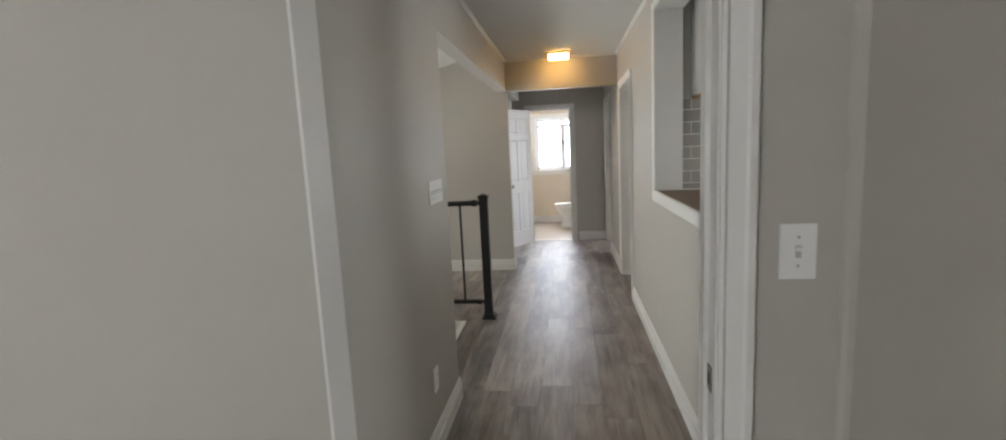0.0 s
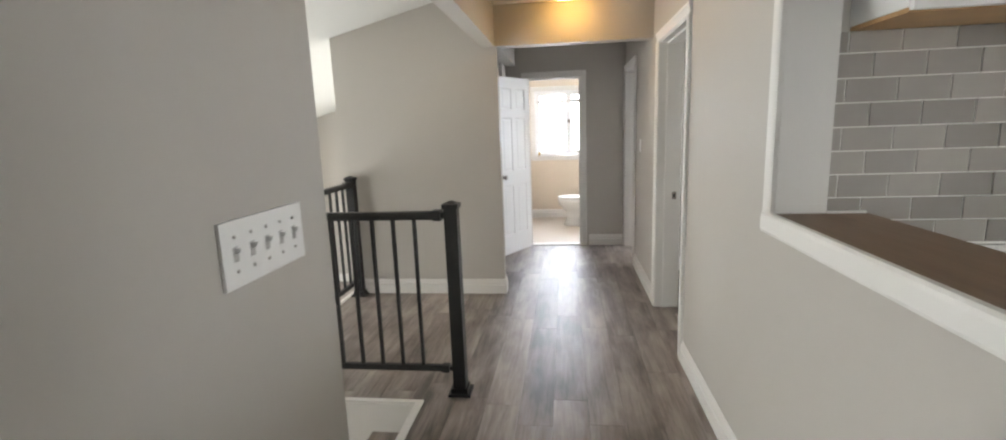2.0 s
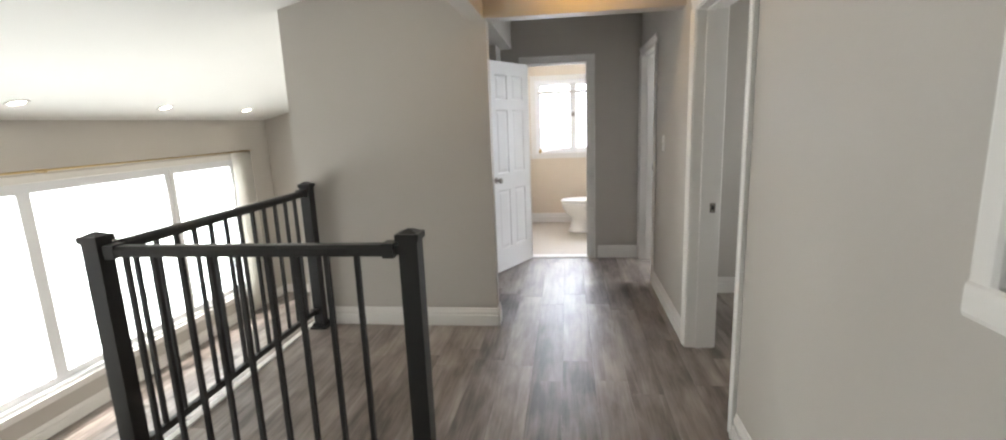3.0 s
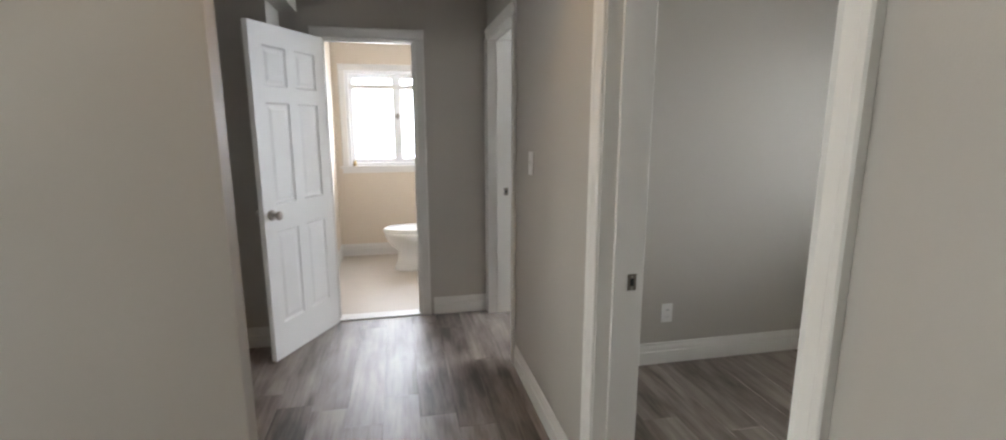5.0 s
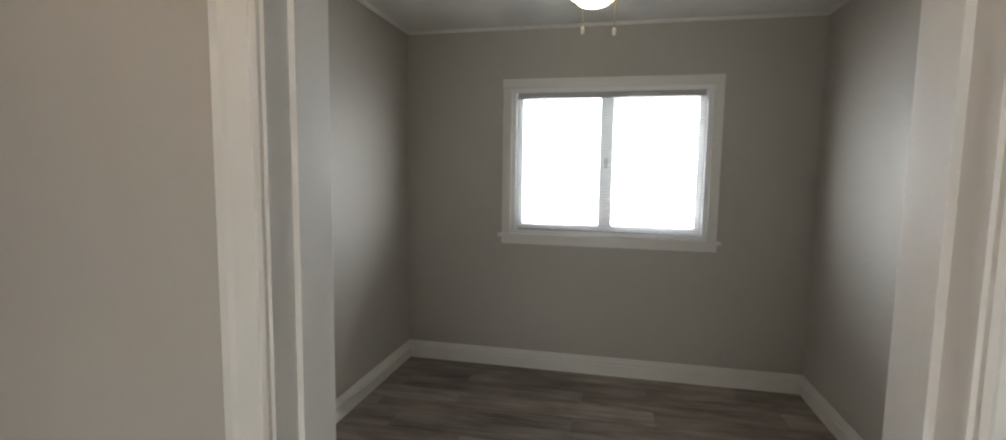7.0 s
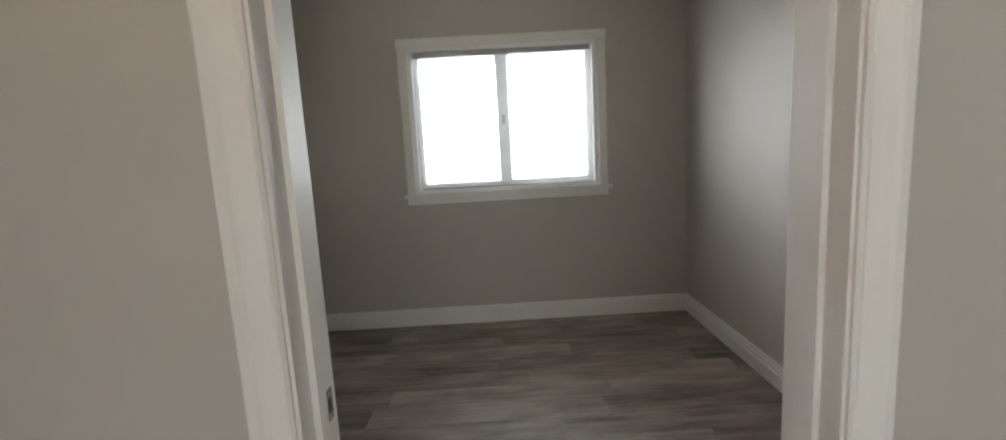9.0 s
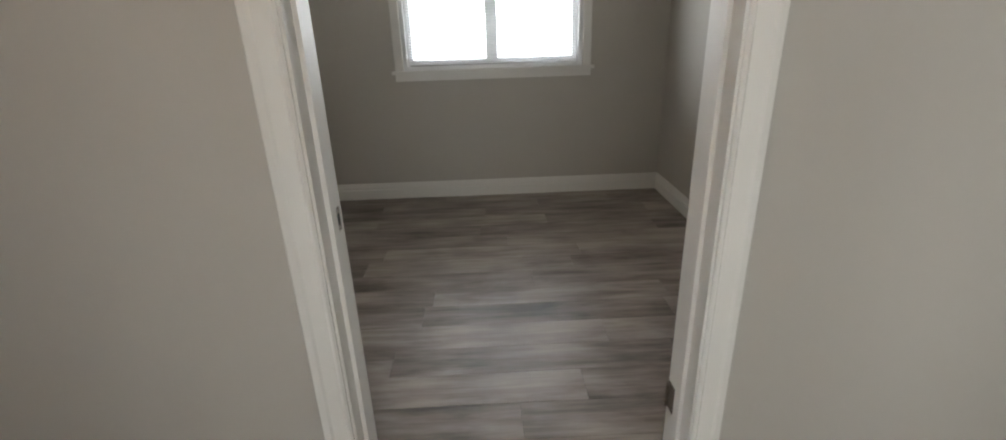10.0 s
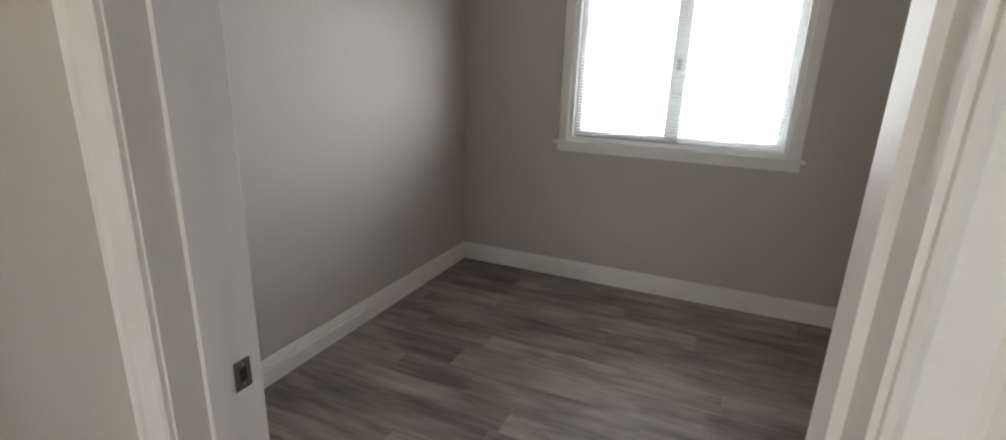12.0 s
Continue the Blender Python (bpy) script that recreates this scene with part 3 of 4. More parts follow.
for s, y in ((-1, 0.0), (1, LT)):
    k = part("door_knob", lathe([(0, 0), (0.032, 0), (0.032, 0.005), (0.026, 0.009), (0.011, 0.012), (0.010, 0.032), (0.020, 0.040), (0.027, 0.050), (0.026, 0.060), (0.016, 0.068), (0, 0.070)], 20, axis="Y"), NICKEL, leaf, "brushed nickel door knob")
    smooth(k)
    k.matrix_basis = pose(LW_ - 0.062, y, 0.905, 0, 0, 0 if s > 0 else 180)

# ---- black stair railing round the landing ----
rail = thing("stair_railing", "black powder-coated metal stair railing round the landing", "railing", (-0.62, 4.21, 0))


def newel(x, y):
    p = part("newel_post", box(x - 0.035, x + 0.035, y - 0.035, y + 0.035, 0.004, 1.068), BLACK, rail, bevel=0.004)
    part("post_cap", box(x - 0.043, x + 0.043, y - 0.043, y + 0.043, 1.052, 1.077), BLACK, p, bevel=0.006)
    part("cap_top", lathe([(0.050, 1.077), (0.012, 1.091), (0, 1.092)], 4, centre=(x, y, 0)), BLACK, p).matrix_basis = pose(x, y, 0, 0, 0, 45) @ pose(-x, -y, 0)
    part("base_plate", box(x - 0.062, x + 0.062, y - 0.062, y + 0.062, 0.0, 0.014), BLACK, p, bevel=0.004)
    part("base_skirt", box(x - 0.046, x + 0.046, y - 0.046, y + 0.046, 0.014, 0.040), BLACK, p, bevel=0.008)


N1, N3, N2 = (-0.600, 4.248), (-1.87, 4.248), (-1.88, 5.895)
for n in (N1, N3, N2):
    newel(*n)
for ch in list(rail.children):
    ch.matrix_parent_inverse = rail.matrix_basis.inverted()
RAILP = [(-0.026, 0), (0.026, 0), (0.030, 0.012), (0.030, 0.030), (0.018, 0.042), (-0.018, 0.042), (-0.030, 0.030), (-0.030, 0.012)]
BOTP = [(-0.016, 0), (0.016, 0), (0.016, 0.026), (0.012, 0.032), (-0.012, 0.032), (-0.016, 0.026)]
PITCH = 0.1182
for (xa, ya), (xb, yb), count, first in ((N3, N1, 9, 0.117), (N3, N2, 12, 0.165)):
    d = Vector((xb - xa, yb - ya, 0)).normalized()
    u = Vector((-d.y, d.x, 0))
    a, b = Vector((xa, ya, 0)), Vector((xb, yb, 0))
    obs = []
    for name, prof, z, s in (("top_rail", RAILP, 0.994, 0.027), ("bottom_rail", BOTP, 0.130, 0.019)):
        h = Vector((0, 0, z))
        obs.append(part(name, extrude(prof, a + d * 0.062 + h, b - d * 0.062 + h, u, (0, 0, 1)), BLACK, rail))
        for end, way in ((a, d), (b, -d)):
            e0, e1 = end + way * 0.056, end + way * 0.098
            c = Vector((0, 0, z + s * 0.78))
            lo, hi = e0 + c - u * s * 1.2, e1 + c + u * s * 1.2
            obs.append(part("rail_end", box(min(lo.x, hi.x), max(lo.x, hi.x), min(lo.y, hi.y), max(lo.y, hi.y), c.z - s, c.z + s), BLACK, rail, bevel=0.007))
            lo, hi = end + way * 0.034 + c - u * s * 0.6, e0 + c + u * s * 0.6
            obs.append(part("bracket", box(min(lo.x, hi.x), max(lo.x, hi.x), min(lo.y, hi.y), max(lo.y, hi.y), c.z - s * 0.6, c.z + s * 0.6), BLACK, rail, bevel=0.003))
    for i in range(count):
        c = a + d * (first + PITCH * i)
        obs.append(part("baluster", box(c.x - 0.009, c.x + 0.009, c.y - 0.009, c.y + 0.009, 0.160, 0.996), BLACK, rail))
    for o in obs:
        o.matrix_parent_inverse = rail.matrix_basis.inverted()

# ---- stairs down to the living room ----
stairs = thing("stairs", "stairs with grey-brown plank treads and white risers", "stairs", (-0.80, 3.45, 0), kind="structure")
part("nosing", box(-0.03, 0.015, -0.69, 0.69, -0.03, 0.001), TRIM, stairs, "white edge nosing")
for i in range(6):
    x = -0.26 * i
    part("riser", box(x - 0.005, x + 0.010, -0.69, 0.665, -0.18 * (i + 1), -0.18 * i - 0.025), TRIM, stairs)
    if i < 5:
        part("tread", box(x - 0.285, x - 0.005, -0.69, 0.665, -0.18 * (i + 1) - 0.025, -0.18 * (i + 1)), PLANK, stairs, bevel=0.003)
part("stringer", extrude([(0.01, -0.012), (-1.15, -0.012), (-1.15, -1.07), (0.01, -1.07)], (0, 0.665, 0), (0, 0.689, 0), (1, 0, 0), (0, 0, 1)), TRIM, stairs, "white skirt board")
tagged(link("trim", box(-1.955, -0.79, 4.122, 4.152, -0.03, 0.0015), TRIM, bevel=0.003), "white edge strip of the landing", "trim", kind="structure")
tagged(link("trim", box(-1.985, -1.945, 4.14, 5.955, -0.22, 0.0105), TRIM, bevel=0.003), "white edge board along the landing", "trim", kind="structure")

# ---- ceiling lamp in the hall ----
lamp = thing("ceiling_light", "amber glass ceiling light with brass end bars, lit", "ceiling light", (0.06, 5.66, HC))
part("backplate", box(-0.135, 0.135, -0.07, 0.07, -0.018, 0), BRASS, lamp, bevel=0.003)
part("glass_shade", extrude([(-0.062, -0.018), (-0.055, -0.050), (-0.030, -0.072), (0.030, -0.072), (0.055, -0.050), (0.062, -0.018)], (-0.105, 0, 0), (0.105, 0, 0), (0, 1, 0), (0, 0, 1)), AMBER, lamp, "lit amber glass shade")
for x in (-0.125, 0.125):
    part("end_bar", box(x - 0.008, x + 0.008, -0.075, 0.075, -0.050, -0.015), BRASS, lamp, bevel=0.003)


def recessed_light(x, y):
    ob = thing("recessed_light", "round white recessed ceiling light, lit", "ceiling light", (x, y, slope(x)), group="recessed lights")
    ob.matrix_basis = pose(x, y, slope(x) - 0.002, 0, -math.degrees(math.atan(0.25)), 0)
    smooth(part("trim_ring", lathe([(0.052, -0.004), (0.075, -0.006), (0.082, 0.0), (0.075, 0.006), (0.052, 0.004), (0.052, -0.004)], 28), TRIM, ob))
    part("lens", lathe([(0, -0.001), (0.053, -0.001), (0.053, 0.003), (0, 0.003)], 28), LAMPW, ob, "lit frosted lens")
    return ob


for x, y in ((-1.24, 5.17), (-4.09, 7.32), (-4.09, 8.65), (-4.09, 5.9)):
    recessed_light(x, y)

# ---- windows ----


def sash_window(name, axis, a0, a1, z0, z1, t_in, t_out, mullions, label, sash=0.045, sill=True, case=0.066):
    """A framed window: frame in the opening, sashes, panes, inner casing, stool and apron. The inside is at t_in."""
    w = thing(name, label, "window", kind="structure")
    s = 1 if t_in > t_out else -1
    tm = t_out + (t_in - t_out) * 0.35

    def bx(A0, A1, T0, T1, Z0, Z1):
        T0, T1 = min(T0, T1), max(T0, T1)
        return box(A0, A1, T0, T1, Z0, Z1) if axis == "x" else box(T0, T1, A0, A1, Z0, Z1)

    part("window_frame", bx(a0, a0 + 0.03, t_out, t_in, z0, z1), SASH, w)
    part("window_frame", bx(a1 - 0.03, a1, t_out, t_in, z0, z1), SASH, w)
    part("window_frame", bx(a0 + 0.03, a1 - 0.03, t_out, t_in, z1 - 0.03, z1), SASH, w)
    part("window_frame", bx(a0 + 0.03, a1 - 0.03, t_out, t_in, z0, z0 + 0.03), SASH, w)
    edges = [a0 + 0.03, *mullions, a1 - 0.03]
    for i, (A, B) in enumerate(zip(edges, edges[1:])):
        tt = tm + s * 0.012 * (i % 2)
        sh = part("sash", bx(A, A + sash, tt - 0.015, tt + 0.015, z0 + 0.03, z1 - 0.03), SASH, w)
        part("stile", bx(B - sash, B, tt - 0.015, tt + 0.015, z0 + 0.03, z1 - 0.03), SASH, sh)
        part("rail", bx(A + sash, B - sash, tt - 0.015, tt + 0.015, z1 - 0.03 - sash, z1 - 0.03), SASH, sh)
        part("rail", bx(A + sash, B - sash, tt - 0.015, tt + 0.015, z0 + 0.03, z0 + 0.03 + sash), SASH, sh)
        g = part("pane", bx(A + sash, B - sash, tt - 0.002, tt + 0.002, z0 + 0.03 + sash, z1 - 0.03 - sash), GLASS, sh)
        g.visible_shadow = False
    if case:
        P = (lambda a, z: (a, t_in, z)) if axis == "x" else (lambda a, z: (t_in, a, z))
        D = (lambda da, dt: (da, dt, 0)) if axis == "x" else (lambda da, dt: (dt, da, 0))
        flat = [(0, 0), (0, 0.015), (0.006, 0.019), (case - 0.006, 0.019), (case, 0.014), (case, 0)]
        part("casing", extrude(flat, P(a0, z0), P(a0, z1), D(-1, 0), D(0, s)), TRIM, w)
        part("casing", extrude(flat, P(a1, z0), P(a1, z1), D(1, 0), D(0, s)), TRIM, w)
        part("head_casing", extrude(flat, P(a0 - case, z1), P(a1 + case, z1), (0, 0, 1), D(0, s)), TRIM, w)
        if sill:
            part("window_sill", bx(a0 - case - 0.022, a1 + case + 0.022, t_in - s * 0.02, t_in + s * 0.045, z0 - 0.022, z0), TRIM, w, bevel=0.005)
            part("apron", bx(a0 - case, a1 + case, t_in, t_in + s * 0.018, z0 - 0.075, z0 - 0.022), TRIM, w, bevel=0.004)
    return w


sash_window("window_2", "y", 4.527, 5.895, 1.018, 2.068, 3.69, 3.80, (5.217,), "white two-sash window with mini blinds in the bedroom")
sash_window("window_3", "x", -0.47, 0.57, 1.0, 2.0, 9.75, 9.87, (0.06,), "white two-sash bathroom window with moulded casing")
sash_window("window_4", "y", 3.2, 8.95, -0.72, 1.10, -4.53, -4.65, (4.6, 6.2, 7.80), "large white living room window", sash=0.06)
# the next three are out of view, added as openings for their lamps
sash_window("window_5", "x", -3.2, -1.4, 0.8, 2.1, -3.2, -3.3, (-2.3,), "unseen white front room window, added for its daylight")
sash_window("window_6", "y", 2.2, 3.3, 1.1, 2.1, 3.98, 4.10, (2.75,), "unseen white kitchen window, added for its daylight")
sash_window("window_7", "y", 7.05, 8.2, 1.0, 2.0, 3.69, 3.80, (7.62,), "unseen white far bedroom window, added for its daylight")

latch = thing("window_latch", "small grey window latch on the meeting stile", "latch", (3.745, 5.217, 1.54))
part("plate", box(-0.012, 0.0, -0.012, 0.012, -0.035, 0.035), NICKEL, latch, bevel=0.002)
part("lever", box(-0.026, -0.010, -0.006, 0.006, 0.0, 0.030), NICKEL, latch, bevel=0.002)
latch2 = thing("window_latch", "small dark window latch on the bathroom sash", "latch", (0.06, 9.80, 1.53))
part("plate", box(-0.012, 0.012, -0.006, 0.004, -0.03, 0.03), DARKSTEEL, latch2, bevel=0.002)
part("lever", box(-0.028, 0.028, -0.018, -0.006, -0.008, 0.006), DARKSTEEL, latch2, bevel=0.002)

# mini blinds in the bedroom window
blind = thing("mini_blind", "white metal mini blind lowered, open slats, bottom rail askew", "blind", (3.712, 5.211, 1.05))
# both rails are darkened by colour, as seen against the bright window
part("headrail", box(-0.018, 0.014, -0.638, 0.638, 0.948, 0.986), HEADRAIL, blind, "metal headrail, backlit shade in its grey colour", bevel=0.002)
low = part("bottom_rail", box(-0.012, 0.012, -0.630, 0.630, -0.006, 0.007), HEADRAIL, blind, "metal bottom rail hanging askew, shadow in its grey colour", bevel=0.003)
low.matrix_basis = pose(0, 0, -0.004, 0.35)
slat = None
for i in range(46):
    z = 0.016 + 0.0202 * i
    if slat is None:
        slat = part("slat", extrude([(-0.0125, -0.003), (0, 0.0004), (0.0125, 0.0010), (0.0125, 0.0016), (0, 0.0010), (-0.0125, -0.0024)], (0, -0.632, 0), (0, 0.632, 0), (1, 0, 0), (0, 0, 1)), BLIND, blind)
        slat.location.z = z
    else:
        o = new("slat", slat.data)
        o.parent, o.location = blind, (0, 0, z)
for y in (-0.45, 0.0, 0.45):
    for x in (-0.013, 0.013):
        part("cord", box(x - 0.0006, x + 0.0006, y - 0.0006, y + 0.0006, 0.004, 0.949), SASH, blind)

# bar across the bathroom window's upper lights
bar = thing("window_bar", "white wooden bar across the upper bathroom window", "window bar", (0.05, 9.79, 1.835))
part("rail", box(-0.49, 0.49, -0.012, 0.014, -0.022, 0.026), TRIM, bar, bevel=0.004)
for x in (-0.482, 0.482):
    part("end_block", box(x - 0.012, x + 0.012, -0.018, 0.018, -0.030, 0.034), TRIM, bar, bevel=0.003)
vent = thing("ceiling_vent", "small white slatted vent in the bathroom ceiling", "vent", (-0.30, 8.75, 2.33))
part("frame", box(-0.11, 0.11, -0.11, 0.11, -0.010, -0.0005), TRIM, vent, bevel=0.003)
for k in range(5):
    part("slat", box(-0.085, 0.085, -0.082 + 0.036 * k, -0.066 + 0.036 * k, -0.0135, -0.0101), material_dim, vent)
bottle = thing("small_bottle", "small brown bottle standing on the bathroom window sill", "bottle", (-0.41, 9.74, 1.0))
smooth(part("bottle_body", lathe([(0, 0), (0.018, 0), (0.019, 0.045), (0.008, 0.058), (0.008, 0.068), (0, 0.068)], 16), BRASS, bottle))
part("bottle_cap", lathe([(0, 0.068), (0.010, 0.068), (0.010, 0.080), (0, 0.080)], 14), SASH, bottle)

# curtain and rod in the living room
rod = thing("curtain_rod", "thin dark curtain rod above the living room window", "curtain rod", (-4.44, 6.1, 1.20))
smooth(part("rod", lathe([(0, -3.0), (0.010, -3.0), (0.010, 3.05), (0, 3.05)], 12, axis="Y"), BRASS, rod))
for y in (-2.9, 0.2, 2.95):
    part("rod_bracket", box(-0.09, 0.008, y - 0.008, y + 0.008, -0.02, 0.012), BRASS, rod, bevel=0.002)


def curtain(y0, y1):
    ob = thing("curtain", "white sheer curtain hanging in folds", "curtain", (-4.44, (y0 + y1) / 2, -1.0))
    bm = bmesh.new()
    n, rows = 60, 10
    grid = []
    for k in range(rows + 1):
        z = 2.19 * k / rows
        grid.append([bm.verts.new((0.030 * math.sin(i * 0.9) * (1.1 - 0.35 * k / rows), (i / n - 0.5) * (y1 - y0) * (1.0 + 0.10 * (1 - k / rows)), z)) for i in range(n + 1)])
    for k in range(rows):
        for i in range(n):
            bm.faces.new((grid[k][i], grid[k][i + 1], grid[k + 1][i + 1], grid[k + 1][i]))
    bmesh.ops.solidify(bm, geom=bm.faces, thickness=0.002)
    smooth(part("cloth", bm, CLOTH, ob))


curtain(8.72, 9.12)

# ---- ceiling fan in the bedroom ----
fan = thing("ceiling_fan", "white ceiling fan with a lit frosted bowl light and pull chains", "ceiling fan", (2.30, 5.27, BC))
smooth(part("canopy", lathe([(0, 0), (0.065, 0), (0.060, -0.025), (0.030, -0.045), (0, -0.046)], 24), TRIM, fan))
smooth(part("downrod", lathe([(0, -0.04), (0.012, -0.04), (0.012, -0.09), (0, -0.09)], 12), TRIM, fan))
smooth(part("motor", lathe([(0, -0.08), (0.05, -0.082), (0.105, -0.10), (0.11, -0.15), (0.08, -0.185), (0.045, -0.20), (0, -0.20)], 28), TRIM, fan))
smooth(part("light_bowl", lathe([(0.055, -0.20), (0.105, -0.222), (0.115, -0.245), (0.100, -0.285), (0.060, -0.318), (0, -0.330)], 28), BOWL, fan, "lit frosted glass bowl"))
for i in range(5):
    a = 72 * i + 30
    bl = part("blade", extrude([(0.20, -0.052), (0.52, -0.066), (0.545, -0.045), (0.550, 0.0), (0.545, 0.045), (0.52, 0.066), (0.20, 0.052)], (0, 0, -0.142), (0, 0, -0.136), (1, 0, 0), (0, 1, 0)), TRIM, fan, bevel=0.001)
    bl.matrix_basis = pose(0, 0, 0, 0, 0, a) @ pose(0, 0, -0.139, 10) @ pose(0, 0, 0.139)
    ir = part("blade_iron", box(0.09, 0.23, -0.018, 0.018, -0.146, -0.141), NICKEL, fan, bevel=0.001)
    ir.matrix_basis = pose(0, 0, 0, 0, 0, a)
for y, z in ((0.045, -0.40), (-0.09, -0.41)):
    c = part("pull_chain", lathe([(0, z), (0.0012, z), (0.0012, -0.19), (0, -0.19)], 6, centre=(0.02, y, 0)), BRASS, fan, "thin brass pull chain")
    smooth(part("chain_fob", lathe([(0, z - 0.035), (0.007, z - 0.030), (0.009, z - 0.012), (0.004, z), (0, z)], 12, centre=(0.02, y, 0)), TRIM, c))

# ---- toilet in the bathroom, facing the door's hinge side ----
toilet = thing("toilet", "white porcelain toilet with closed lid beside the wall", "toilet", (0.62, 9.10, 0.002))


def oval(cx, rx, ry, z, n=28):
    return [(cx + rx * math.cos(2 * math.pi * k / n) * (1.0 if math.cos(2 * math.pi * k / n) < 0 else 0.85), ry * math.sin(2 * math.pi * k / n), z) for k in range(n)]


def loft(rings, cap=True):
    bm = bmesh.new()
    rs = [[bm.verts.new(c) for c in r] for r in rings]
    for a, b in zip(rs, rs[1:]):
        for k in range(len(a)):
            bm.faces.new((a[k], a[(k + 1) % len(a)], b[(k + 1) % len(b)], b[k]))
    if cap:
        bm.faces.new(rs[0][::-1])
        bm.faces.new(rs[-1])
    return bm


smooth(part("bowl", loft([oval(-0.31, 0.340, 0.130, 0.0), oval(-0.31, 0.335, 0.126, 0.02), oval(-0.31, 0.305, 0.105, 0.10), oval(-0.31, 0.295, 0.105, 0.19), oval(-0.33, 0.340, 0.145, 0.25), oval(-0.36, 0.358, 0.175, 0.31), oval(-0.37, 0.362, 0.184, 0.365), oval(-0.37, 0.364, 0.186, 0.392)]), PORCELAIN, toilet))
smooth(part("seat", loft([oval(-0.375, 0.365, 0.185, 0.394), oval(-0.375, 0.372, 0.190, 0.402), oval(-0.375, 0.368, 0.187, 0.412)]), PORCELAIN, toilet))
smooth(part("lid", loft([oval(-0.375, 0.360, 0.183, 0.414), oval(-0.375, 0.370, 0.188, 0.420), oval(-0.375, 0.350, 0.175, 0.434), oval(-0.375, 0.20, 0.10, 0.440)]), PORCELAIN, toilet))
part("tank", box(-0.02, 0.17, -0.22, 0.22, 0.39, 0.74), PORCELAIN, toilet, bevel=0.02)
part("tank_lid", box(-0.03, 0.18, -0.23, 0.23, 0.741, 0.775), PORCELAIN, toilet, bevel=0.012)
part("flush_lever", box(-0.036, -0.021, -0.19, -0.11, 0.66, 0.675), CHROME, toilet, bevel=0.003)

# ---- kitchen ----
YT = 3.565
FRONT = 2.92


def shaker(parent, name, x0, x1, z0, z1, y, group=""):
    """A shaker door: flat recessed panel inside a raised frame, facing -y."""
    d = part(name, box(x0, x1, y - 0.012, y, z0, z1), CABINET, parent)
    w = 0.055
    for q in ((x0, x0 + w, z0, z1), (x1 - w, x1, z0, z1), (x0 + w, x1 - w, z0, z0 + w), (x0 + w, x1 - w, z1 - w, z1)):
        part("frame_rail", box(q[0], q[1], y - 0.020, y - 0.0121, q[2], q[3]), CABINET, d)
    return d


def bar_handle(parent, x, y, z, length, upright):
    h = part("handle", lathe([(0, -length / 2), (0.006, -length / 2), (0.006, length / 2), (0, length / 2)], 12, axis="Z" if upright else "X"), NICKEL, parent, "brushed nickel bar handle")
    smooth(h)
    h.location = (x, y - 0.032, z)
    for s in (-0.3, 0.3):
        c = (0, 0.016, s * length) if upright else (s * length, 0.016, 0)
        part("handle_post", lathe([(0, -0.016), (0.004, -0.016), (0.004, 0.016), (0, 0.016)], 10, centre=c, axis="Y"), NICKEL, h)


def base_cabinet(x0, x1):
    ob = thing("base_cabinet", "white shaker kitchen base cabinet with a drawer", "cabinet", group="kitchen base cabinets")
    part("body", box(x0, x1, FRONT + 0.035, YT - 0.004, 0.10, 0.868), CABINET, ob)
    part("toe_kick", box(x0, x1, FRONT + 0.09, YT - 0.004, 0.001, 0.0995), CABINET, ob)
    m = (x0 + x1) / 2
    yf = FRONT + 0.034
    dr = part("drawer_front", box(x0 + 0.003, x1 - 0.003, yf - 0.020, yf, 0.72, 0.858), CABINET, ob, bevel=0.002)
    bar_handle(dr, m - 0.05, yf - 0.020, 0.792, 0.16, False)
    for a, b, hx in ((x0 + 0.003, m - 0.0015, m - 0.035), (m + 0.0015, x1 - 0.003, m + 0.035)):
        d = shaker(ob, "cabinet_door", a, b, 0.108, 0.712, yf)
        bar_handle(d, hx, yf - 0.020, 0.62, 0.14, True)
    return ob


for x0, x1 in ((0.865, 1.03), (1.032, 1.82), (1.822, 2.62), (2.622, 3.30)):
    base_cabinet(x0, x1)
# worktop with a cut-out for the sink
SX0, SX1, SY0, SY1 = 1.98, 2.58, 3.04, 3.42
bm = bmesh.new()
for q in ((0.865, SX0, FRONT, YT - 0.004), (SX1, 3.32, FRONT, YT - 0.004), (SX0, SX1, FRONT, SY0), (SX0, SX1, SY1, YT - 0.004)):
    box(q[0], q[1], q[2], q[3], 0.869, 0.908, bm)
tagged(link("countertop", bm, MARBLE), "white marble-look laminate kitchen countertop", "countertop")
tagged(link("splash_strip", box(0.865, 3.32, YT - 0.024, YT - 0.004, 0.9085, 1.005), MARBLE, bevel=0.003), "white marble-look upstand behind the countertop", "backsplash")
sink = thing("sink", "stainless steel kitchen sink set in the countertop", "sink", ((SX0 + SX1) / 2, (SY0 + SY1) / 2, 0.905))
bm = bmesh.new()
rings = []
for ox, oy, z in ((0.325, 0.215, 0.004), (0.318, 0.208, 0.011), (0.275, 0.165, 0.009), (0.262, 0.152, -0.010), (0.245, 0.140, -0.15), (0.21, 0.11, -0.168)):
    rings.append([bm.verts.new((sx * ox, sy * oy, z)) for sx, sy in ((-1, -1), (1, -1), (1, 1), (-1, 1))])
for a, b in zip(rings, rings[1:]):
    for k in range(4):
        bm.faces.new((a[k], a[(k + 1) % 4], b[(k + 1) % 4], b[k]))
bm.faces.new(rings[-1])
part("basin", bm, CHROME, sink)
smooth(part("drain", lathe([(0, -0.166), (0.04, -0.166), (0.045, -0.163), (0.03, -0.160), (0, -0.161)], 20), DARKSTEEL, sink))


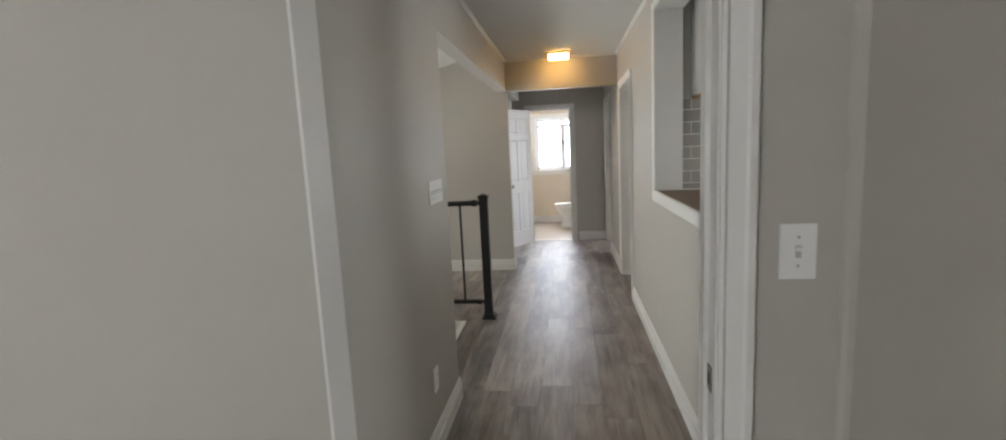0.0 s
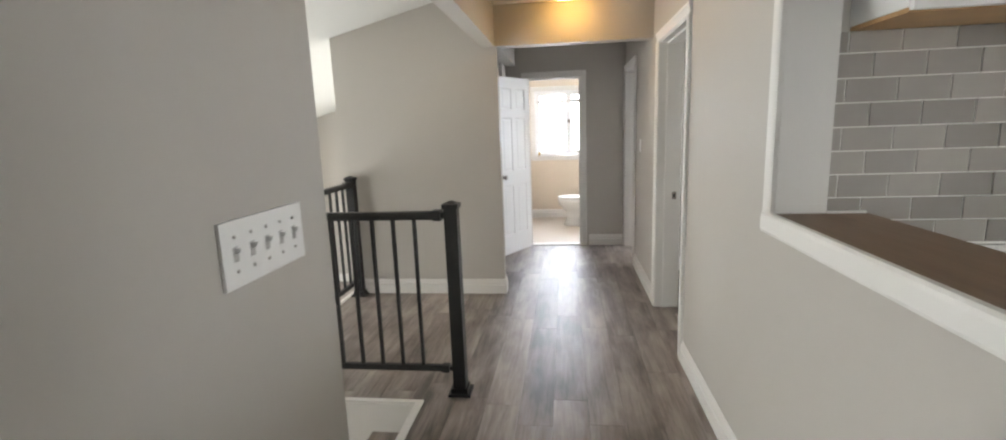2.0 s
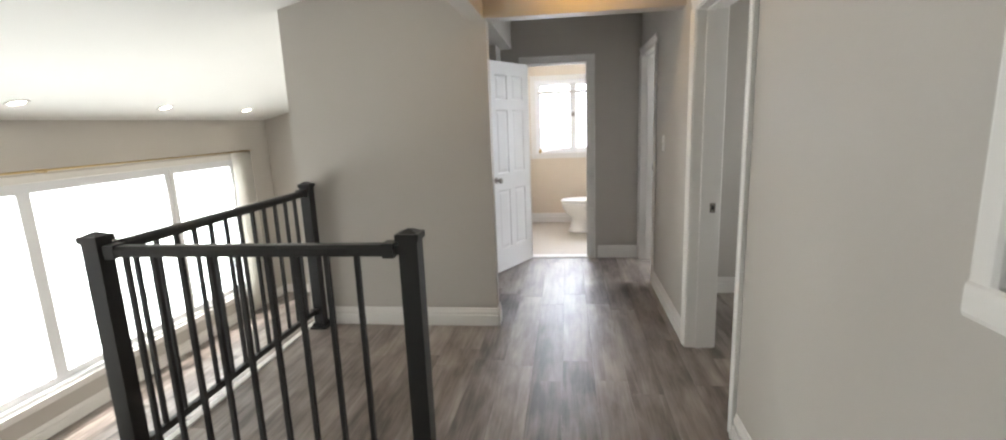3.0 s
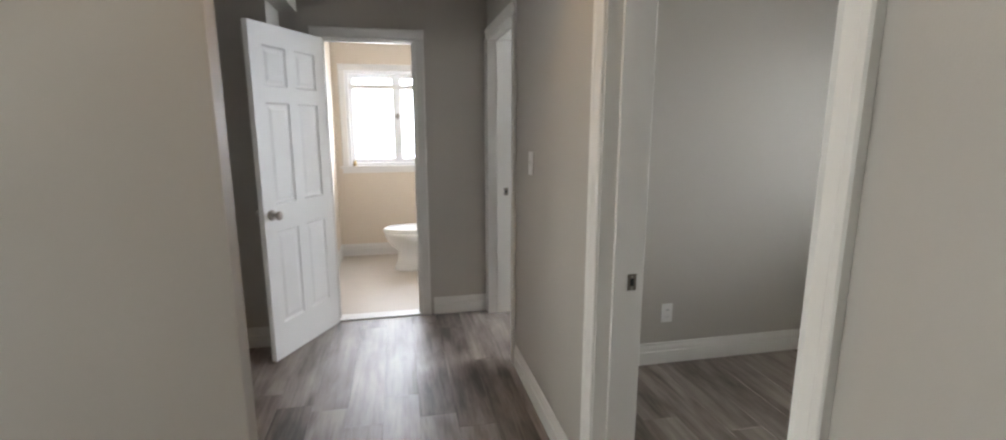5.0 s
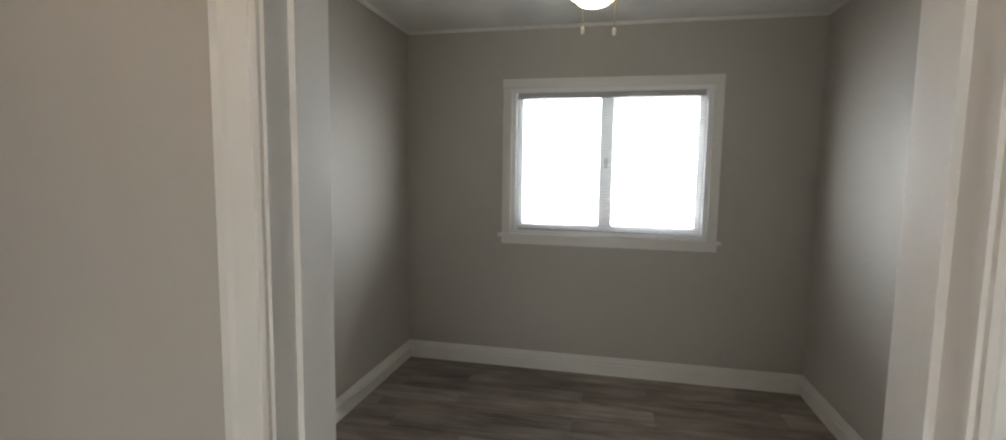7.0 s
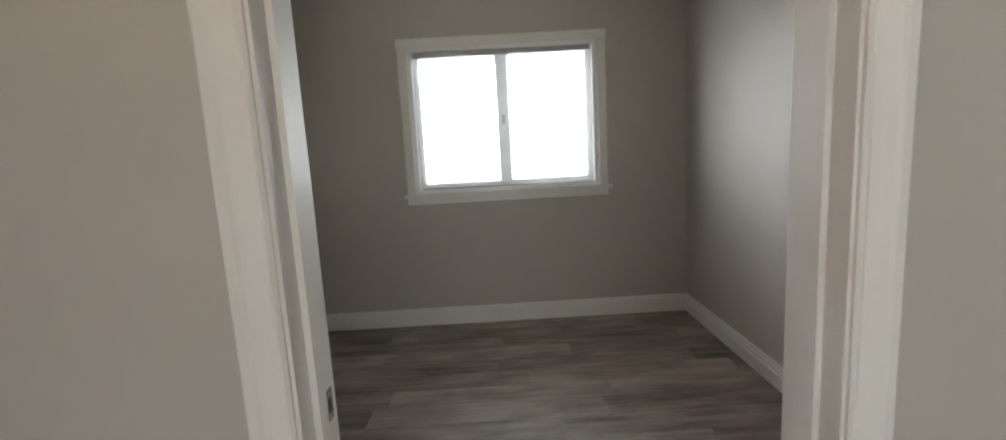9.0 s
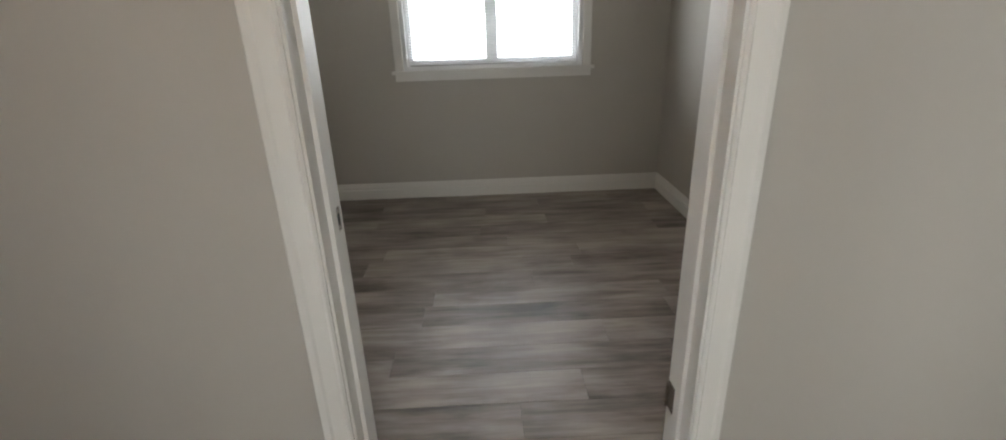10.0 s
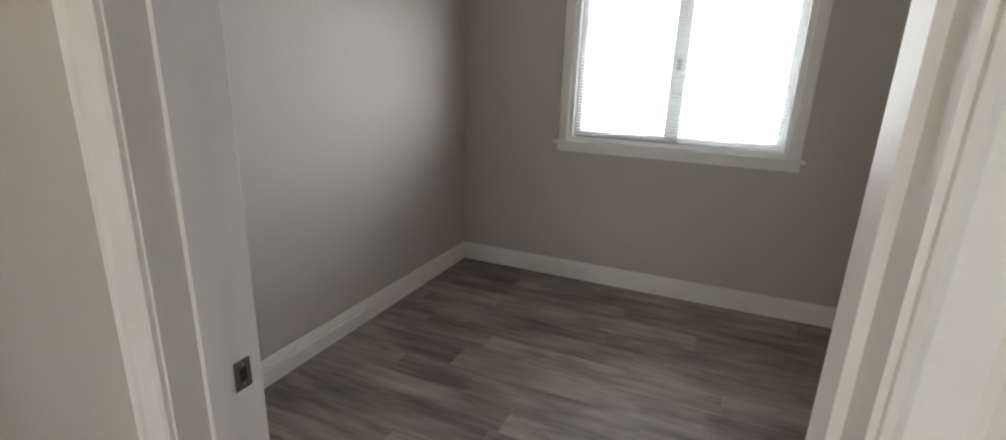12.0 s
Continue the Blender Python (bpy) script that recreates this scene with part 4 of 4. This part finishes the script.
def wall_cabinet(x0, x1):
    ob = thing("wall_cabinet", "white shaker wall cabinet with a raw wood underside", "cabinet", group="kitchen wall cabinets")
    part("body", box(x0, x1, 3.270, YT - 0.004, 1.742, 2.40), CABINET, ob)
    part("underside", box(x0 + 0.004, x1 - 0.004, 3.274, YT - 0.004, 1.728, 1.7415), RAWWOOD, ob, "raw birch underside")
    m = (x0 + x1) / 2
    for a, b in ((x0 + 0.002, m - 0.0015), (m + 0.0015, x1 - 0.002)):
        d = shaker(ob, "cabinet_door", a, b, 1.732, 2.396, 3.269)
    return ob


for x0, x1 in ((0.935, 1.70), (1.702, 2.46), (2.462, 3.22)):
    wall_cabinet(x0, x1)

# ---- outside ----
tagged(link("ground", box(-400, 400, -400, 400, -1.6, -1.5), LAWN), "pale concrete yard round the house", "ground", kind="structure")


def neighbour(at, rz):
    h = thing("neighbour_house", "blue-grey sided neighbouring house with a grey gable roof", "house", at, rz=rz)
    part("wall", box(-4, 4, -5, 5, 0, 4.6), SIDING, h)
    part("roof", extrude([(-4.5, 4.5), (4.5, 4.5), (0, 6.6)], (0, -5.4, 0), (0, 5.4, 0), (1, 0, 0), (0, 0, 1)), ROOF, h)
    for y in (-3.0, 0.2, 3.2):
        for z in (1.4, 3.2):
            w = part("window", box(-4.06, -3.98, y - 0.5, y + 0.5, z - 0.55, z + 0.55), SASH, h)
            part("pane", box(-4.08, -4.06, y - 0.42, y + 0.42, z - 0.47, z + 0.47), BLUEDARK, w)
    part("porch_roof", box(-5.4, -4.0, -4.6, -1.6, 2.4, 2.55), ROOF, h)
    for y in (-4.4, -1.8):
        part("porch_post", box(-5.3, -5.18, y - 0.06, y + 0.06, 0, 2.4), SASH, h)
    return h


neighbour((22, -1.2, -1.5), 0)

# ---- pieces: wall tiles and floor planks ----
tiles = tagged(link("backsplash", box(0.8605, 3.32, 3.5605, 3.5648, 1.006, 1.727), GROUT), "grey glazed subway tiles in running bond, pale grout", "backsplash", kind="structure")
TW, TH, GAP = 0.1617, 0.0807, 0.0048
tile_mesh = {}
for r in range(9):
    z0, z1 = 1.0155 + r * TH, min(1.0155 + (r + 1) * TH - GAP, 1.7265)
    x = 0.8583 + (0 if r % 2 else TW / 2) - TW
    while x < 3.3:
        a, b = max(x, 0.862), min(x + TW - GAP, 3.318)
        if b - a > 0.012:
            key = (round(b - a, 4), r == 8)
            if key not in tile_mesh:
                o = link("tile", box(0, b - a, -0.0030, 0.001, 0, z1 - z0), TILE, tiles, bevel=0.0015)
                tile_mesh[key] = o.data
            else:
                o = new("tile", tile_mesh[key])
                o.parent = tiles
            o.location = (a, 3.5600, z0)
        x += TW

PLW, PLL = 0.1805, 1.22


def planks(parent, regions, z=0.0):
    """Planks along y over rectangles (x0, x1, y0, y1), in staggered rows."""
    rnd = random.Random(5)
    x = min(r[0] for r in regions)
    xe = max(r[1] for r in regions)
    while x < xe:
        xb = min(x + PLW, xe)
        off = rnd.uniform(0, PLL)
        mid = (x + xb) / 2
        for rx0, rx1, ry0, ry1 in regions:
            if not rx0 <= mid < rx1:
                continue
            y = ry0 - off
            while y < ry1:
                a, b = max(y, ry0), min(y + PLL, ry1)
                if b - a > 0.03:
                    g = 0.0003
                    w, l = xb - x - 2 * g, b - a - 2 * g
                    c = 0.0009
                    bm = bmesh.new()
                    lo = [bm.verts.new(p) for p in ((0, 0, -0.004), (w, 0, -0.004), (w, l, -0.004), (0, l, -0.004))]
                    mi = [bm.verts.new(p) for p in ((0, 0, -0.0010), (w, 0, -0.0010), (w, l, -0.0010), (0, l, -0.0010))]
                    hi = [bm.verts.new(p) for p in ((c, c, 0), (w - c, c, 0), (w - c, l - c, 0), (c, l - c, 0))]
                    for p, q in ((lo, mi), (mi, hi)):
                        for k in range(4):
                            bm.faces.new((p[k], p[(k + 1) % 4], q[(k + 1) % 4], q[k]))
                    bm.faces.new(hi)
                    o = link("plank", bm, PLANK, parent)
                    o.location = (x + g, a + g, z)
                y += PLL
        x = xb


planks(floor, [(-0.80, 0.862, -1.0, 7.86), (0.862, 3.70, 3.85, 6.72), (0.862, 2.2, 6.80, 7.80)])
planks(floor_landing, [(-1.945, -0.80, 4.15, 5.955)])
planks(floor_living, [(-4.53, -2.0, 5.0, 9.72)], -1.08)
